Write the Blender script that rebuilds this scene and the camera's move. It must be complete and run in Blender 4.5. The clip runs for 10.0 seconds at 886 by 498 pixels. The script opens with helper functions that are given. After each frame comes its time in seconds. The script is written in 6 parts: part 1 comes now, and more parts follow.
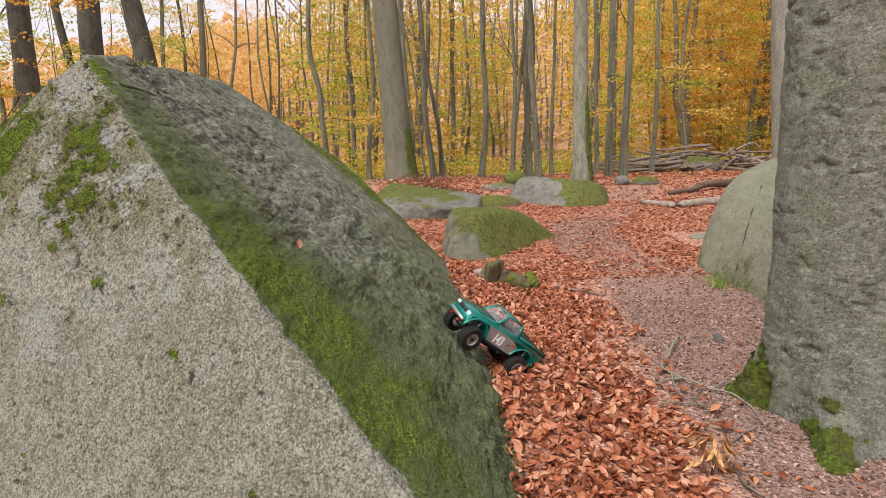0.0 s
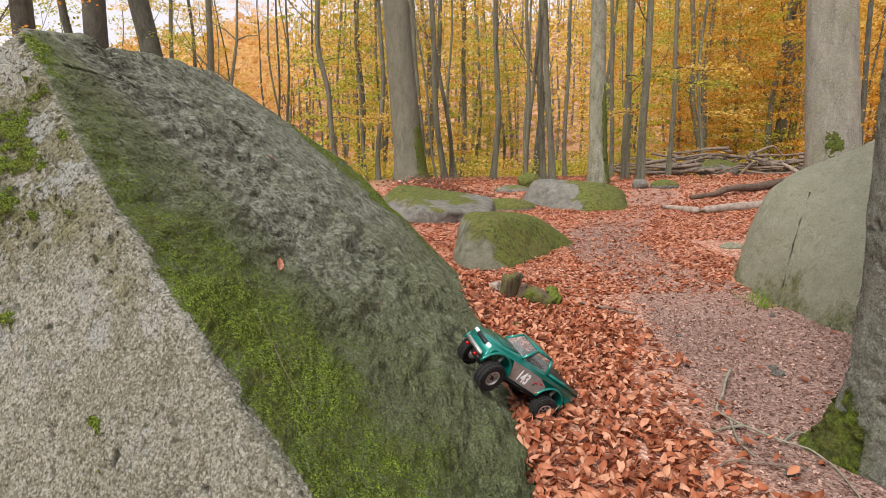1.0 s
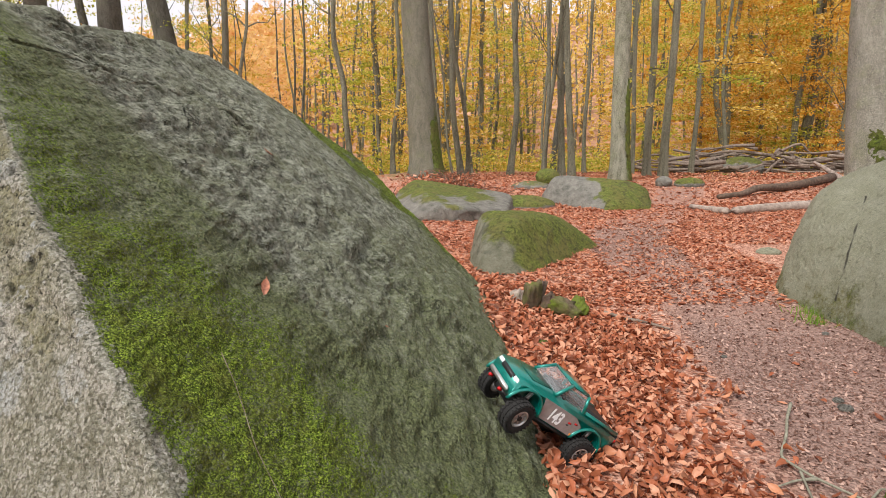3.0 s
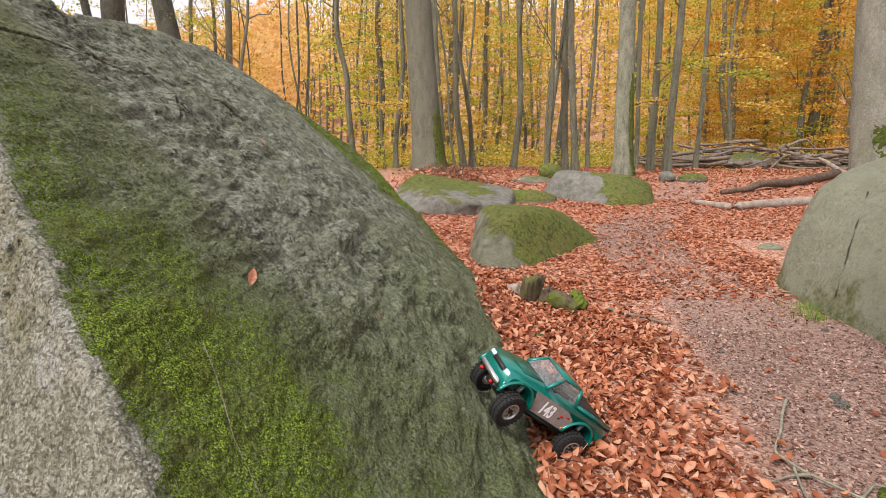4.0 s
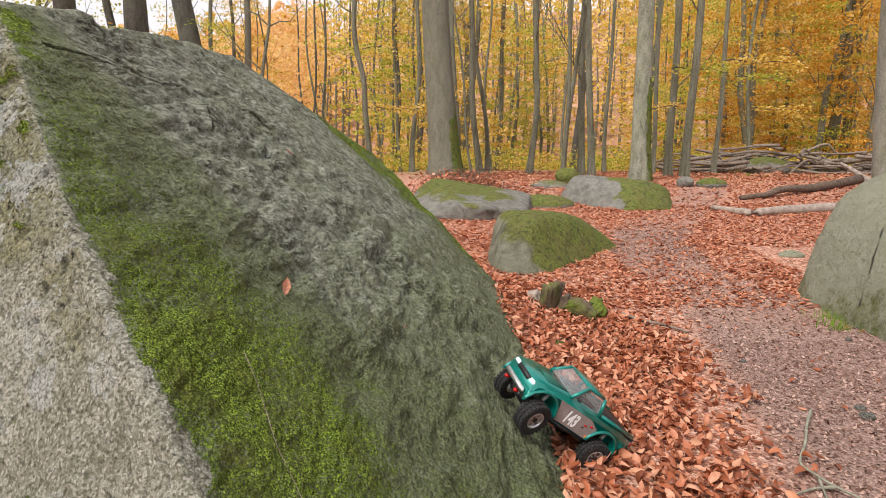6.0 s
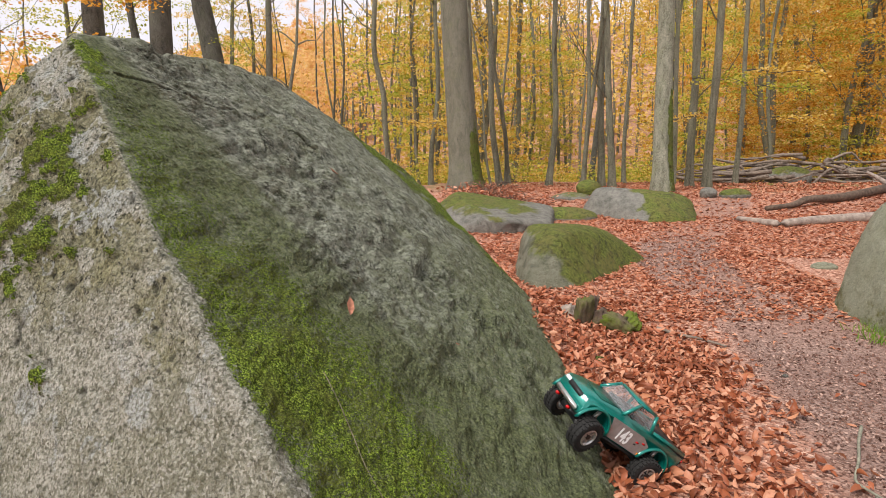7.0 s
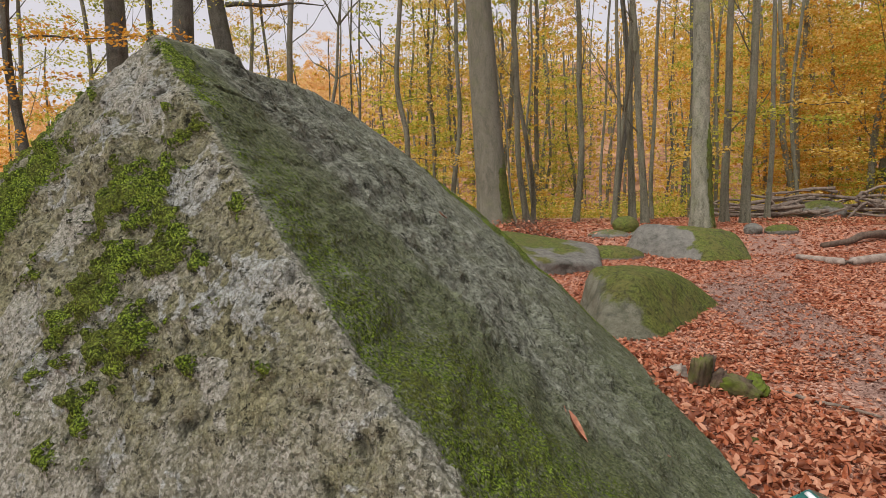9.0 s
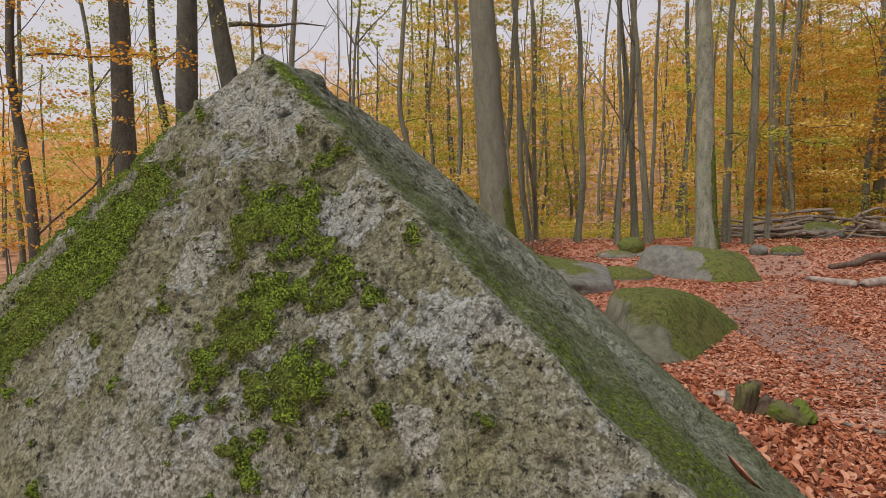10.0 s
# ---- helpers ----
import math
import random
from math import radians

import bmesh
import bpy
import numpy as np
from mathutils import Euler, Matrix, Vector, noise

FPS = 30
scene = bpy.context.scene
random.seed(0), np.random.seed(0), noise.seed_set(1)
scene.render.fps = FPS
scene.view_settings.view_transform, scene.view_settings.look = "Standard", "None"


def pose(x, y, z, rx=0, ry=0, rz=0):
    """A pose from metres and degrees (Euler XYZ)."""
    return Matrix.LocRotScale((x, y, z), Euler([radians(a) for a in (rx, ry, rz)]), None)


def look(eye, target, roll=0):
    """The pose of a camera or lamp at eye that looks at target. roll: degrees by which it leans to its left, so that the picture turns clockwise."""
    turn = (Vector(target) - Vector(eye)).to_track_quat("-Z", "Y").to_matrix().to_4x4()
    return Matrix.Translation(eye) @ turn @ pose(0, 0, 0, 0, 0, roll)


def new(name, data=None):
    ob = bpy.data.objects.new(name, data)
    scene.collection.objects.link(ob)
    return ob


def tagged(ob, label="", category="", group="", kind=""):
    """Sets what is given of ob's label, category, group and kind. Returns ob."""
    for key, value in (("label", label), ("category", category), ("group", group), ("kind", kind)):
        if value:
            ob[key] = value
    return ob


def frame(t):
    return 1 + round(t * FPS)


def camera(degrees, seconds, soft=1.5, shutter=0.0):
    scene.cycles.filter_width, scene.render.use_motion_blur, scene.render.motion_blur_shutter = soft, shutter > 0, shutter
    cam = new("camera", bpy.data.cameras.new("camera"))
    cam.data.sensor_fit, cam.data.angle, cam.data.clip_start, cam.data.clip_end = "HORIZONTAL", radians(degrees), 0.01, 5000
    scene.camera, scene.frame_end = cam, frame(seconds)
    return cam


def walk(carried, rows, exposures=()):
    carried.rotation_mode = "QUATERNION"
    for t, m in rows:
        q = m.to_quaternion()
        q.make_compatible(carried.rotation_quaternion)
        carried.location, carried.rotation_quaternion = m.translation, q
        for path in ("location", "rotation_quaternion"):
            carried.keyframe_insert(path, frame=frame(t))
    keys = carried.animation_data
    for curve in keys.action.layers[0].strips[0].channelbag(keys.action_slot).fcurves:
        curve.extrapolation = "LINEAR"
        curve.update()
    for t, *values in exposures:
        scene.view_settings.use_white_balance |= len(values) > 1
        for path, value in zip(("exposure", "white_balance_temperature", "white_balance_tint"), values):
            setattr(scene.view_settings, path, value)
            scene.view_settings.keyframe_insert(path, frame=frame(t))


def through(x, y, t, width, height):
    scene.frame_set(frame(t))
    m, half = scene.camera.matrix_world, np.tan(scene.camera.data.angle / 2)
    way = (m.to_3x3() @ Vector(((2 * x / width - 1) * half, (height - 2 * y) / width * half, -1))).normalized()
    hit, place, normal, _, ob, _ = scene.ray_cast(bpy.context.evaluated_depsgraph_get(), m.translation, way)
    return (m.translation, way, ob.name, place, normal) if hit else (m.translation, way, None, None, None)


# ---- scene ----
cam = camera(74.5, 10.0, soft=0.75)
PATH = [
    (0, (0.013, -0.03, 1.406), (0.001, 1.941, 1.062), -1.2),
    (0.5, (-0.038, 0.251, 1.367), (-0.066, 2.221, 1.024), -0.9),
    (1, (-0.019, 0.517, 1.396), (-0.061, 2.488, 1.055), -0.7),
    (1.5, (-0.037, 0.691, 1.399), (-0.089, 2.66, 1.054), -0.6),
    (2, (-0.083, 0.829, 1.4), (-0.149, 2.797, 1.052), -0.4),
    (2.5, (-0.078, 0.902, 1.411), (-0.159, 2.869, 1.057), -0.2),
    (4, (-0.007, 0.949, 1.396), (-0.11, 2.909, 1.016), 0.2),
    (4.5, (-0.019, 0.945, 1.391), (-0.133, 2.904, 1.005), 0.4),
    (5, (-0.043, 0.941, 1.394), (-0.168, 2.9, 1.008), 0.5),
    (5.5, (-0.044, 0.939, 1.401), (-0.181, 2.898, 1.022), 0.3),
    (5.7, (-0.046, 0.934, 1.411), (-0.188, 2.894, 1.035), 0.3),
    (6.8, (-0.141, 0.877, 1.455), (-0.335, 2.838, 1.115), -0.2),
    (7, (-0.188, 0.877, 1.457), (-0.395, 2.838, 1.128), -0.4),
    (7.5, (-0.271, 0.897, 1.475), (-0.503, 2.859, 1.167), -0.6),
    (8, (-0.378, 1.032, 1.471), (-0.632, 2.997, 1.198), -0.8),
    (8.5, (-0.584, 1.268, 1.482), (-0.838, 3.238, 1.241), -0.8),
    (9, (-0.791, 1.423, 1.471), (-1.028, 3.398, 1.265), -0.9),
    (9.5, (-1.014, 1.464, 1.485), (-1.236, 3.444, 1.313), -0.7),
    (10, (-1.113, 1.46, 1.494), (-1.324, 3.443, 1.352), -0.6),
]
walk(cam, [(t, look(eye, target, roll)) for t, eye, target, roll in PATH],
     exposures=((0, 0.25), (2.5, 0.33), (5.5, 0.39), (7.5, 0.19), (9, -0.15), (10, -0.3)))

# ---- world and light ----
world = bpy.data.worlds.new("overcast_sky")
scene.world = world
world.use_nodes = True
wn, wl = world.node_tree.nodes, world.node_tree.links
wn.clear()
sky = wn.new("ShaderNodeTexSky")
sky.sky_type, sky.sun_disc = "NISHITA", False
sky.sun_elevation, sky.sun_rotation = radians(51), radians(215)
sky.air_density, sky.dust_density, sky.ozone_density = 1.0, 4.0, 1.0
veil = wn.new("ShaderNodeMix")
veil.data_type = "RGBA"
veil.inputs[0].default_value = 0.88
wl.new(sky.outputs[0], veil.inputs[6])
veil.inputs[7].default_value = (9.0, 8.6, 9.2, 1)
back = wn.new("ShaderNodeBackground")
back.inputs[1].default_value = 0.097
wl.new(veil.outputs[2], back.inputs[0])
wo = wn.new("ShaderNodeOutputWorld")
wl.new(back.outputs[0], wo.inputs[0])

sun = new("sun", bpy.data.lights.new("sun", "SUN"))
sun.data.energy, sun.data.angle, sun.data.color = 3.1, radians(16), (1.0, 0.965, 0.92)
sun.matrix_world = look((0, 0, 24), (11, 16, 0))


# ---- noise in numpy ----
def lattice(i, j, k, seed):
    h = (i * 374761393 + j * 668265263 + k * 2147483647 + seed * 1274126177) & 0xFFFFFFFF
    h = ((h ^ (h >> 13)) * 1274126177) & 0xFFFFFFFF
    h = ((h ^ (h >> 16)) * 2246822519) & 0xFFFFFFFF
    return ((h ^ (h >> 15)) & 0xFFFFFF) / float(0xFFFFFF)


def vnoise(p, scale, seed=0):
    """Value noise from -1 to 1 at the points p (N x 3)."""
    q = np.asarray(p, float) * scale + 1000.0
    b = np.floor(q).astype(np.int64)
    f = q - b
    f = f * f * (3 - 2 * f)
    out = 0.0
    for di in (0, 1):
        for dj in (0, 1):
            for dk in (0, 1):
                wgt = (f[:, 0] if di else 1 - f[:, 0]) * (f[:, 1] if dj else 1 - f[:, 1]) * (f[:, 2] if dk else 1 - f[:, 2])
                out = out + wgt * lattice(b[:, 0] + di, b[:, 1] + dj, b[:, 2] + dk, seed)
    return out * 2 - 1


def fbm(p, scale, octaves=4, seed=0, gain=0.5):
    total, amp, norm = 0.0, 1.0, 0.0
    for o in range(octaves):
        total = total + amp * vnoise(p, scale * 2 ** o, seed + o)
        norm += amp
        amp *= gain
    return total / norm


TABLE = np.random.default_rng(12).random(8192).astype(np.float32) * 2 - 1


def qnoise(p, scale, seed=0):
    """A quicker value noise for large meshes, from a table of chances."""
    q = p * np.float32(scale) + np.float32(500.0)
    b = np.floor(q)
    f = q - b
    f = f * f * (3 - 2 * f)
    b = b.astype(np.int32)
    keys = [[(b[:, i] + o) * m & 8191 for o in (0, 1)] for i, m in enumerate((1619, 6271, 3433))]
    rows = [TABLE[(kx ^ ky ^ kz) + seed * 389 & 8191] for kx in keys[0] for ky in keys[1] for kz in keys[2]]
    rows = [lo + (hi - lo) * f[:, 2] for lo, hi in zip(rows[::2], rows[1::2])]
    rows = [lo + (hi - lo) * f[:, 1] for lo, hi in zip(rows[::2], rows[1::2])]
    return rows[0] + (rows[1] - rows[0]) * f[:, 0]


def qfbm(p, scale, octaves=4, seed=0, gain=0.5):
    p = p.astype(np.float32)
    total, amp, norm = 0.0, 1.0, 0.0
    for o in range(octaves):
        total = total + amp * qnoise(p, scale * 2 ** o, seed + o)
        norm += amp
        amp *= gain
    return total / norm


def sstep(a, b, x):
    s = np.clip((x - a) / (b - a), 0, 1)
    return s * s * (3 - 2 * s)


def mesh_from(name, verts, faces, smooth=True):
    """A mesh from arrays: verts N x 3, faces M x 3 or M x 4."""
    verts, faces = np.asarray(verts, np.float32), np.asarray(faces, np.int32)
    me = bpy.data.meshes.new(name)
    me.vertices.add(len(verts))
    me.vertices.foreach_set("co", verts.ravel())
    k = faces.shape[1]
    me.loops.add(faces.size)
    me.loops.foreach_set("vertex_index", faces.ravel())
    me.polygons.add(len(faces))
    me.polygons.foreach_set("loop_start", np.arange(0, faces.size, k, dtype=np.int32))
    me.update(calc_edges=True)
    if smooth:
        me.polygons.foreach_set("use_smooth", np.ones(len(faces), bool))
    return me


def mask(me, name, values):
    at = me.attributes.new(name, "FLOAT", "POINT")
    at.data.foreach_set("value", np.asarray(values, np.float32))


def part(name, bm, material, parent=None, label="", smooth=True):
    """Links a bmesh as one mesh object, under a thing or a part."""
    me = bpy.data.meshes.new(name)
    if smooth:
        for f in bm.faces:
            f.smooth = True
    bm.to_mesh(me)
    bm.free()
    return placed(name, me, material, parent, label)


def placed(name, me, material, parent=None, label=""):
    if material and not me.materials:
        me.materials.append(material)
    ob = new(name, me)
    if parent:
        ob.parent = parent
    if label:
        ob["label"] = label
    return ob


# ---- materials ----
class Nodes:
    """A short way to write node trees."""

    def __init__(self, name):
        self.mat = bpy.data.materials.new(name)
        self.mat.use_nodes = True
        self.t = self.mat.node_tree
        self.t.nodes.clear()
        self.out = self.t.nodes.new("ShaderNodeOutputMaterial")
        self.bsdf = self.t.nodes.new("ShaderNodeBsdfPrincipled")
        self.link(self.bsdf.outputs[0], self.out.inputs[0])
        tc = self.t.nodes.new("ShaderNodeTexCoord")
        self.co = tc.outputs["Object"]

    def link(self, a, b):
        self.t.links.new(a, b)

    def put(self, socket, v):
        if hasattr(v, "is_output"):
            self.link(v, socket)
        else:
            socket.default_value = v

    def noise(self, scale, detail=4, rough=0.55, co=None, distort=0.0):
        n = self.t.nodes.new("ShaderNodeTexNoise")
        self.link(co or self.co, n.inputs["Vector"])
        for key, v in (("Scale", scale), ("Detail", detail), ("Roughness", rough), ("Distortion", distort)):
            n.inputs[key].default_value = v
        return n.outputs[0]

    def voronoi(self, scale, feature="F1", co=None, out=0, jitter=1.0):
        n = self.t.nodes.new("ShaderNodeTexVoronoi")
        n.feature = feature
        self.link(co or self.co, n.inputs["Vector"])
        n.inputs["Scale"].default_value = scale
        n.inputs["Randomness"].default_value = jitter
        return n.outputs[out]

    def stretch(self, sx, sy, sz):
        n = self.t.nodes.new("ShaderNodeMapping")
        self.link(self.co, n.inputs[0])
        n.inputs["Scale"].default_value = (sx, sy, sz)
        return n.outputs[0]

    def ramp(self, fac, *stops):
        n = self.t.nodes.new("ShaderNodeValToRGB")
        self.link(fac, n.inputs[0])
        el = n.color_ramp.elements
        while len(el) < len(stops):
            el.new(0.5)
        for e, (pos, col) in zip(el, stops):
            e.position = pos
            e.color = (*col, 1) if hasattr(col, "__len__") else (col, col, col, 1)
        return n.outputs[0]

    def mix(self, fac, a, b, mode="MIX"):
        n = self.t.nodes.new("ShaderNodeMix")
        n.data_type, n.blend_type = "RGBA", mode
        self.put(n.inputs[0], fac)
        for s, v in ((n.inputs[6], a), (n.inputs[7], b)):
            self.put(s, (*v, 1) if isinstance(v, tuple) and len(v) == 3 else v)
        return n.outputs[2]

    def math(self, op, a, b=0.0, clamp=False):
        n = self.t.nodes.new("ShaderNodeMath")
        n.operation, n.use_clamp = op, clamp
        self.put(n.inputs[0], a)
        self.put(n.inputs[1], b)
        return n.outputs[0]

    def attr(self, name):
        n = self.t.nodes.new("ShaderNodeAttribute")
        n.attribute_name = name
        return n.outputs["Fac"]

    def island(self):
        return self.t.nodes.new("ShaderNodeNewGeometry").outputs["Random Per Island"]

    def each(self):
        return self.t.nodes.new("ShaderNodeObjectInfo").outputs["Random"]

    def bump(self, height, strength=0.5, distance=0.01, normal=None):
        n = self.t.nodes.new("ShaderNodeBump")
        n.inputs["Strength"].default_value = strength
        n.inputs["Distance"].default_value = distance
        self.link(height, n.inputs["Height"])
        if normal:
            self.link(normal, n.inputs["Normal"])
        return n.outputs[0]

    def done(self, colour, rough=0.9, normal=None, metal=0.0, spec=0.3):
        b = self.bsdf.inputs
        self.put(b["Base Color"], (*colour, 1) if isinstance(colour, tuple) else colour)
        self.put(b["Roughness"], rough)
        b["Metallic"].default_value = metal
        b["Specular IOR Level"].default_value = spec
        if normal:
            self.link(normal, b["Normal"])
        return self.mat


def warped(n, amount, scale):
    """The coordinates pushed about by noise, so that grains and edges come out ragged."""
    tex = n.t.nodes.new("ShaderNodeTexNoise")
    n.link(n.co, tex.inputs["Vector"])
    tex.inputs["Scale"].default_value, tex.inputs["Detail"].default_value = scale, 3
    mul = n.t.nodes.new("ShaderNodeVectorMath")
    mul.operation = "MULTIPLY_ADD"
    n.link(tex.outputs["Color"], mul.inputs[0])
    mul.inputs[1].default_value = (amount,) * 3
    n.link(n.co, mul.inputs[2])
    return mul.outputs[0]


def tufts(n, scale, co, density, wild):
    """Single tufts of moss: a cell is grown over where the density beats its own chance. Gives the cover, the height and the chance."""
    cell = n.t.nodes.new("ShaderNodeTexVoronoi")
    n.link(co, cell.inputs["Vector"])
    cell.inputs["Scale"].default_value = scale
    chance = n.t.nodes.new("ShaderNodeRGBToBW")
    n.link(cell.outputs[1], chance.inputs[0])
    grown = n.math("SUBTRACT", n.math("ADD", density, n.math("MULTIPLY", n.math("SUBTRACT", wild, 0.5), 1.1)), chance.outputs[0])
    height = n.math("SUBTRACT", 1.0, cell.outputs[0])
    return n.ramp(grown, (0.0, 0.0), (0.16, 1.0)), height, chance.outputs[0]


def boulder_stone():
    """Weathered granite with lichen, algae, moss and painted shade in its recesses, by the masks on the mesh."""
    n = Nodes("weathered_granite")
    grit_co = warped(n, 0.0035, 130)
    grit = n.voronoi(105, co=grit_co)
    grit2 = n.voronoi(230, co=grit_co)
    tone = n.t.nodes.new("ShaderNodeRGBToBW")
    n.link(n.voronoi(170, co=grit_co, out=1), tone.inputs[0])
    # bare front: warm grey, speckled, with broad pale and dingy areas
    base = n.mix(n.ramp(n.noise(2.6, 6, 0.7), (0.38, 0.0), (0.60, 1.0)), (0.36, 0.35, 0.26), (0.50, 0.485, 0.40))
    base = n.mix(n.ramp(tone.outputs[0], (0.54, 0.0), (0.74, 0.58)), base, (0.68, 0.66, 0.57))
    base = n.mix(n.ramp(tone.outputs[0], (0.27, 0.62), (0.40, 0.0)), base, (0.175, 0.17, 0.115))
    base = n.mix(n.ramp(n.noise(30, 6, 0.85), (0.49, 0.0), (0.62, 0.7)), base, (0.185, 0.18, 0.112))
    # green-brown film of algae
    film = n.math("ADD", n.attr("algae"), n.math("MULTIPLY", n.math("SUBTRACT", n.noise(7, 8, 0.78), 0.5), 2.4))
    film_col = n.mix(n.ramp(n.noise(70, 5, 0.8), (0.40, 0.0), (0.60, 1.0)), (0.105, 0.100, 0.040), (0.43, 0.41, 0.23))
    base = n.mix(n.ramp(film, (0.40, 0.0), (1.0, 0.85)), base, film_col)
    # lichen crusts
    edge = n.math("ADD", n.attr("lichen"), n.math("MULTIPLY", n.math("SUBTRACT", n.noise(70, 5, 0.8), 0.5), 0.9))
    crust = n.mix(n.ramp(n.noise(8, 2), (0.44, 0.0), (0.56, 1.0)), (0.64, 0.62, 0.535), (0.58, 0.61, 0.585))
    crust = n.mix(n.ramp(n.noise(120, 4, 0.8), (0.44, 0.0), (0.58, 0.85)), crust, (0.27, 0.265, 0.195))
    base = n.mix(n.ramp(edge, (0.42, 0.0), (0.60, 0.85)), base, crust)
    base = n.mix(n.ramp(grit, (0.60, 0.0), (0.85, 0.7)), base, (0.085, 0.083, 0.052))
    base = n.mix(n.math("MULTIPLY", n.ramp(n.noise(46, 6, 0.85), (0.555, 0.0), (0.60, 0.95)), n.ramp(n.attr("algae"), (0.15, 0.45), (0.7, 1.0))), base, (0.022, 0.023, 0.013))
    # the dark weathered slope: grey ledges with painted shade and lit edges, olive film
    flat_co = n.stretch(1.25, 0.7, 1.25)
    grey = n.mix(n.ramp(n.noise(20, 7, 0.74, flat_co), (0.38, 0.0), (0.60, 1.0)), (0.105, 0.115, 0.074), (0.42, 0.435, 0.345))
    grey = n.mix(n.ramp(n.noise(2.8, 5, 0.7), (0.42, 0.0), (0.62, 0.55)), grey, (0.20, 0.215, 0.12))
    grey = n.mix(n.ramp(n.noise(48, 6, 0.85, flat_co), (0.55, 0.0), (0.60, 0.85)), grey, (0.045, 0.050, 0.033))
    grey = n.mix(n.ramp(n.noise(90, 4, 0.8), (0.585, 0.0), (0.64, 0.75)), grey, (0.52, 0.525, 0.435))
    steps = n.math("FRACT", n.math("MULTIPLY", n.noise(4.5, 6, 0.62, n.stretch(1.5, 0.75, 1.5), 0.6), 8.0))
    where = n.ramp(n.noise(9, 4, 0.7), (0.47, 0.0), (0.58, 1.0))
    # small ledge shadows, painted as a dark line along each step
    lip_shade = n.math("MULTIPLY", n.ramp(steps, (0.05, 1.0), (0.28, 0.0)), where)
    grey = n.mix(n.math("MULTIPLY", lip_shade, 0.85), grey, (0.034, 0.036, 0.026))
    # upper step edges painted paler, as if they caught the light
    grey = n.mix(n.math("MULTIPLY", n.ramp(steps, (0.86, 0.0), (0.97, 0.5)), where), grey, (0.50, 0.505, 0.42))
    tinge = n.math("ADD", n.attr("tint"), n.math("MULTIPLY", n.math("SUBTRACT", n.noise(22, 8, 0.82), 0.5), 2.4))
    olive = n.mix(n.ramp(n.noise(100, 6, 0.85), (0.42, 0.0), (0.58, 1.0)), (0.040, 0.052, 0.018), (0.225, 0.258, 0.108))
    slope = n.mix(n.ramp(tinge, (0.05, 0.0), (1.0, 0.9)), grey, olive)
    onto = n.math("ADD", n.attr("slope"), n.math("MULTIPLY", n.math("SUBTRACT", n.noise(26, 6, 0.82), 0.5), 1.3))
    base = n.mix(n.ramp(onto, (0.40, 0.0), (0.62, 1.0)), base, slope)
    # moss, tuft by tuft
    tuft_co = warped(n, 0.012, 110)
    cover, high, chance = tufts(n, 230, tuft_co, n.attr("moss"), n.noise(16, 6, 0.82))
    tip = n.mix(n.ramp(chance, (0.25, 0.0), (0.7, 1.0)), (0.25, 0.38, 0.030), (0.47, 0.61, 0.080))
    # light tips are the moss's own; gaps between tufts painted dark as shade
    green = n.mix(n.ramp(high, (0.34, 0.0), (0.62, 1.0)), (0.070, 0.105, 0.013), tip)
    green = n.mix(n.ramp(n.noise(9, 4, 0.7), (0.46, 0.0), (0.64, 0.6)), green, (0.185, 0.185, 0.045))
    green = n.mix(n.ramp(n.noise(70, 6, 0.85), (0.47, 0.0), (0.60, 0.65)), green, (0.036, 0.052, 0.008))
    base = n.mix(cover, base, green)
    # shade painted in cracks, ledges, hollows and pits, and the dark moss rim
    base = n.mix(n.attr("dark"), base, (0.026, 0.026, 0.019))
    b0 = n.bump(n.math("SUBTRACT", 1.0, grit), 0.9, 0.012)
    b1 = n.bump(n.math("MULTIPLY", n.noise(48, 6, 0.75), n.math("SUBTRACT", 1.0, n.math("MULTIPLY", n.attr("slope"), 0.6))), 1.0, 0.04, b0)
    b2 = n.bump(n.math("SUBTRACT", 1.0, grit2), 0.7, 0.004, b1)
    b2 = n.bump(n.math("MULTIPLY", n.math("MULTIPLY", steps, where), n.attr("slope")), 1.0, 0.02, b2)
    b3 = n.bump(n.math("MULTIPLY", cover, high), 0.8, 0.014, b2)
    return n.done(base, 0.93, b3, spec=0.2)


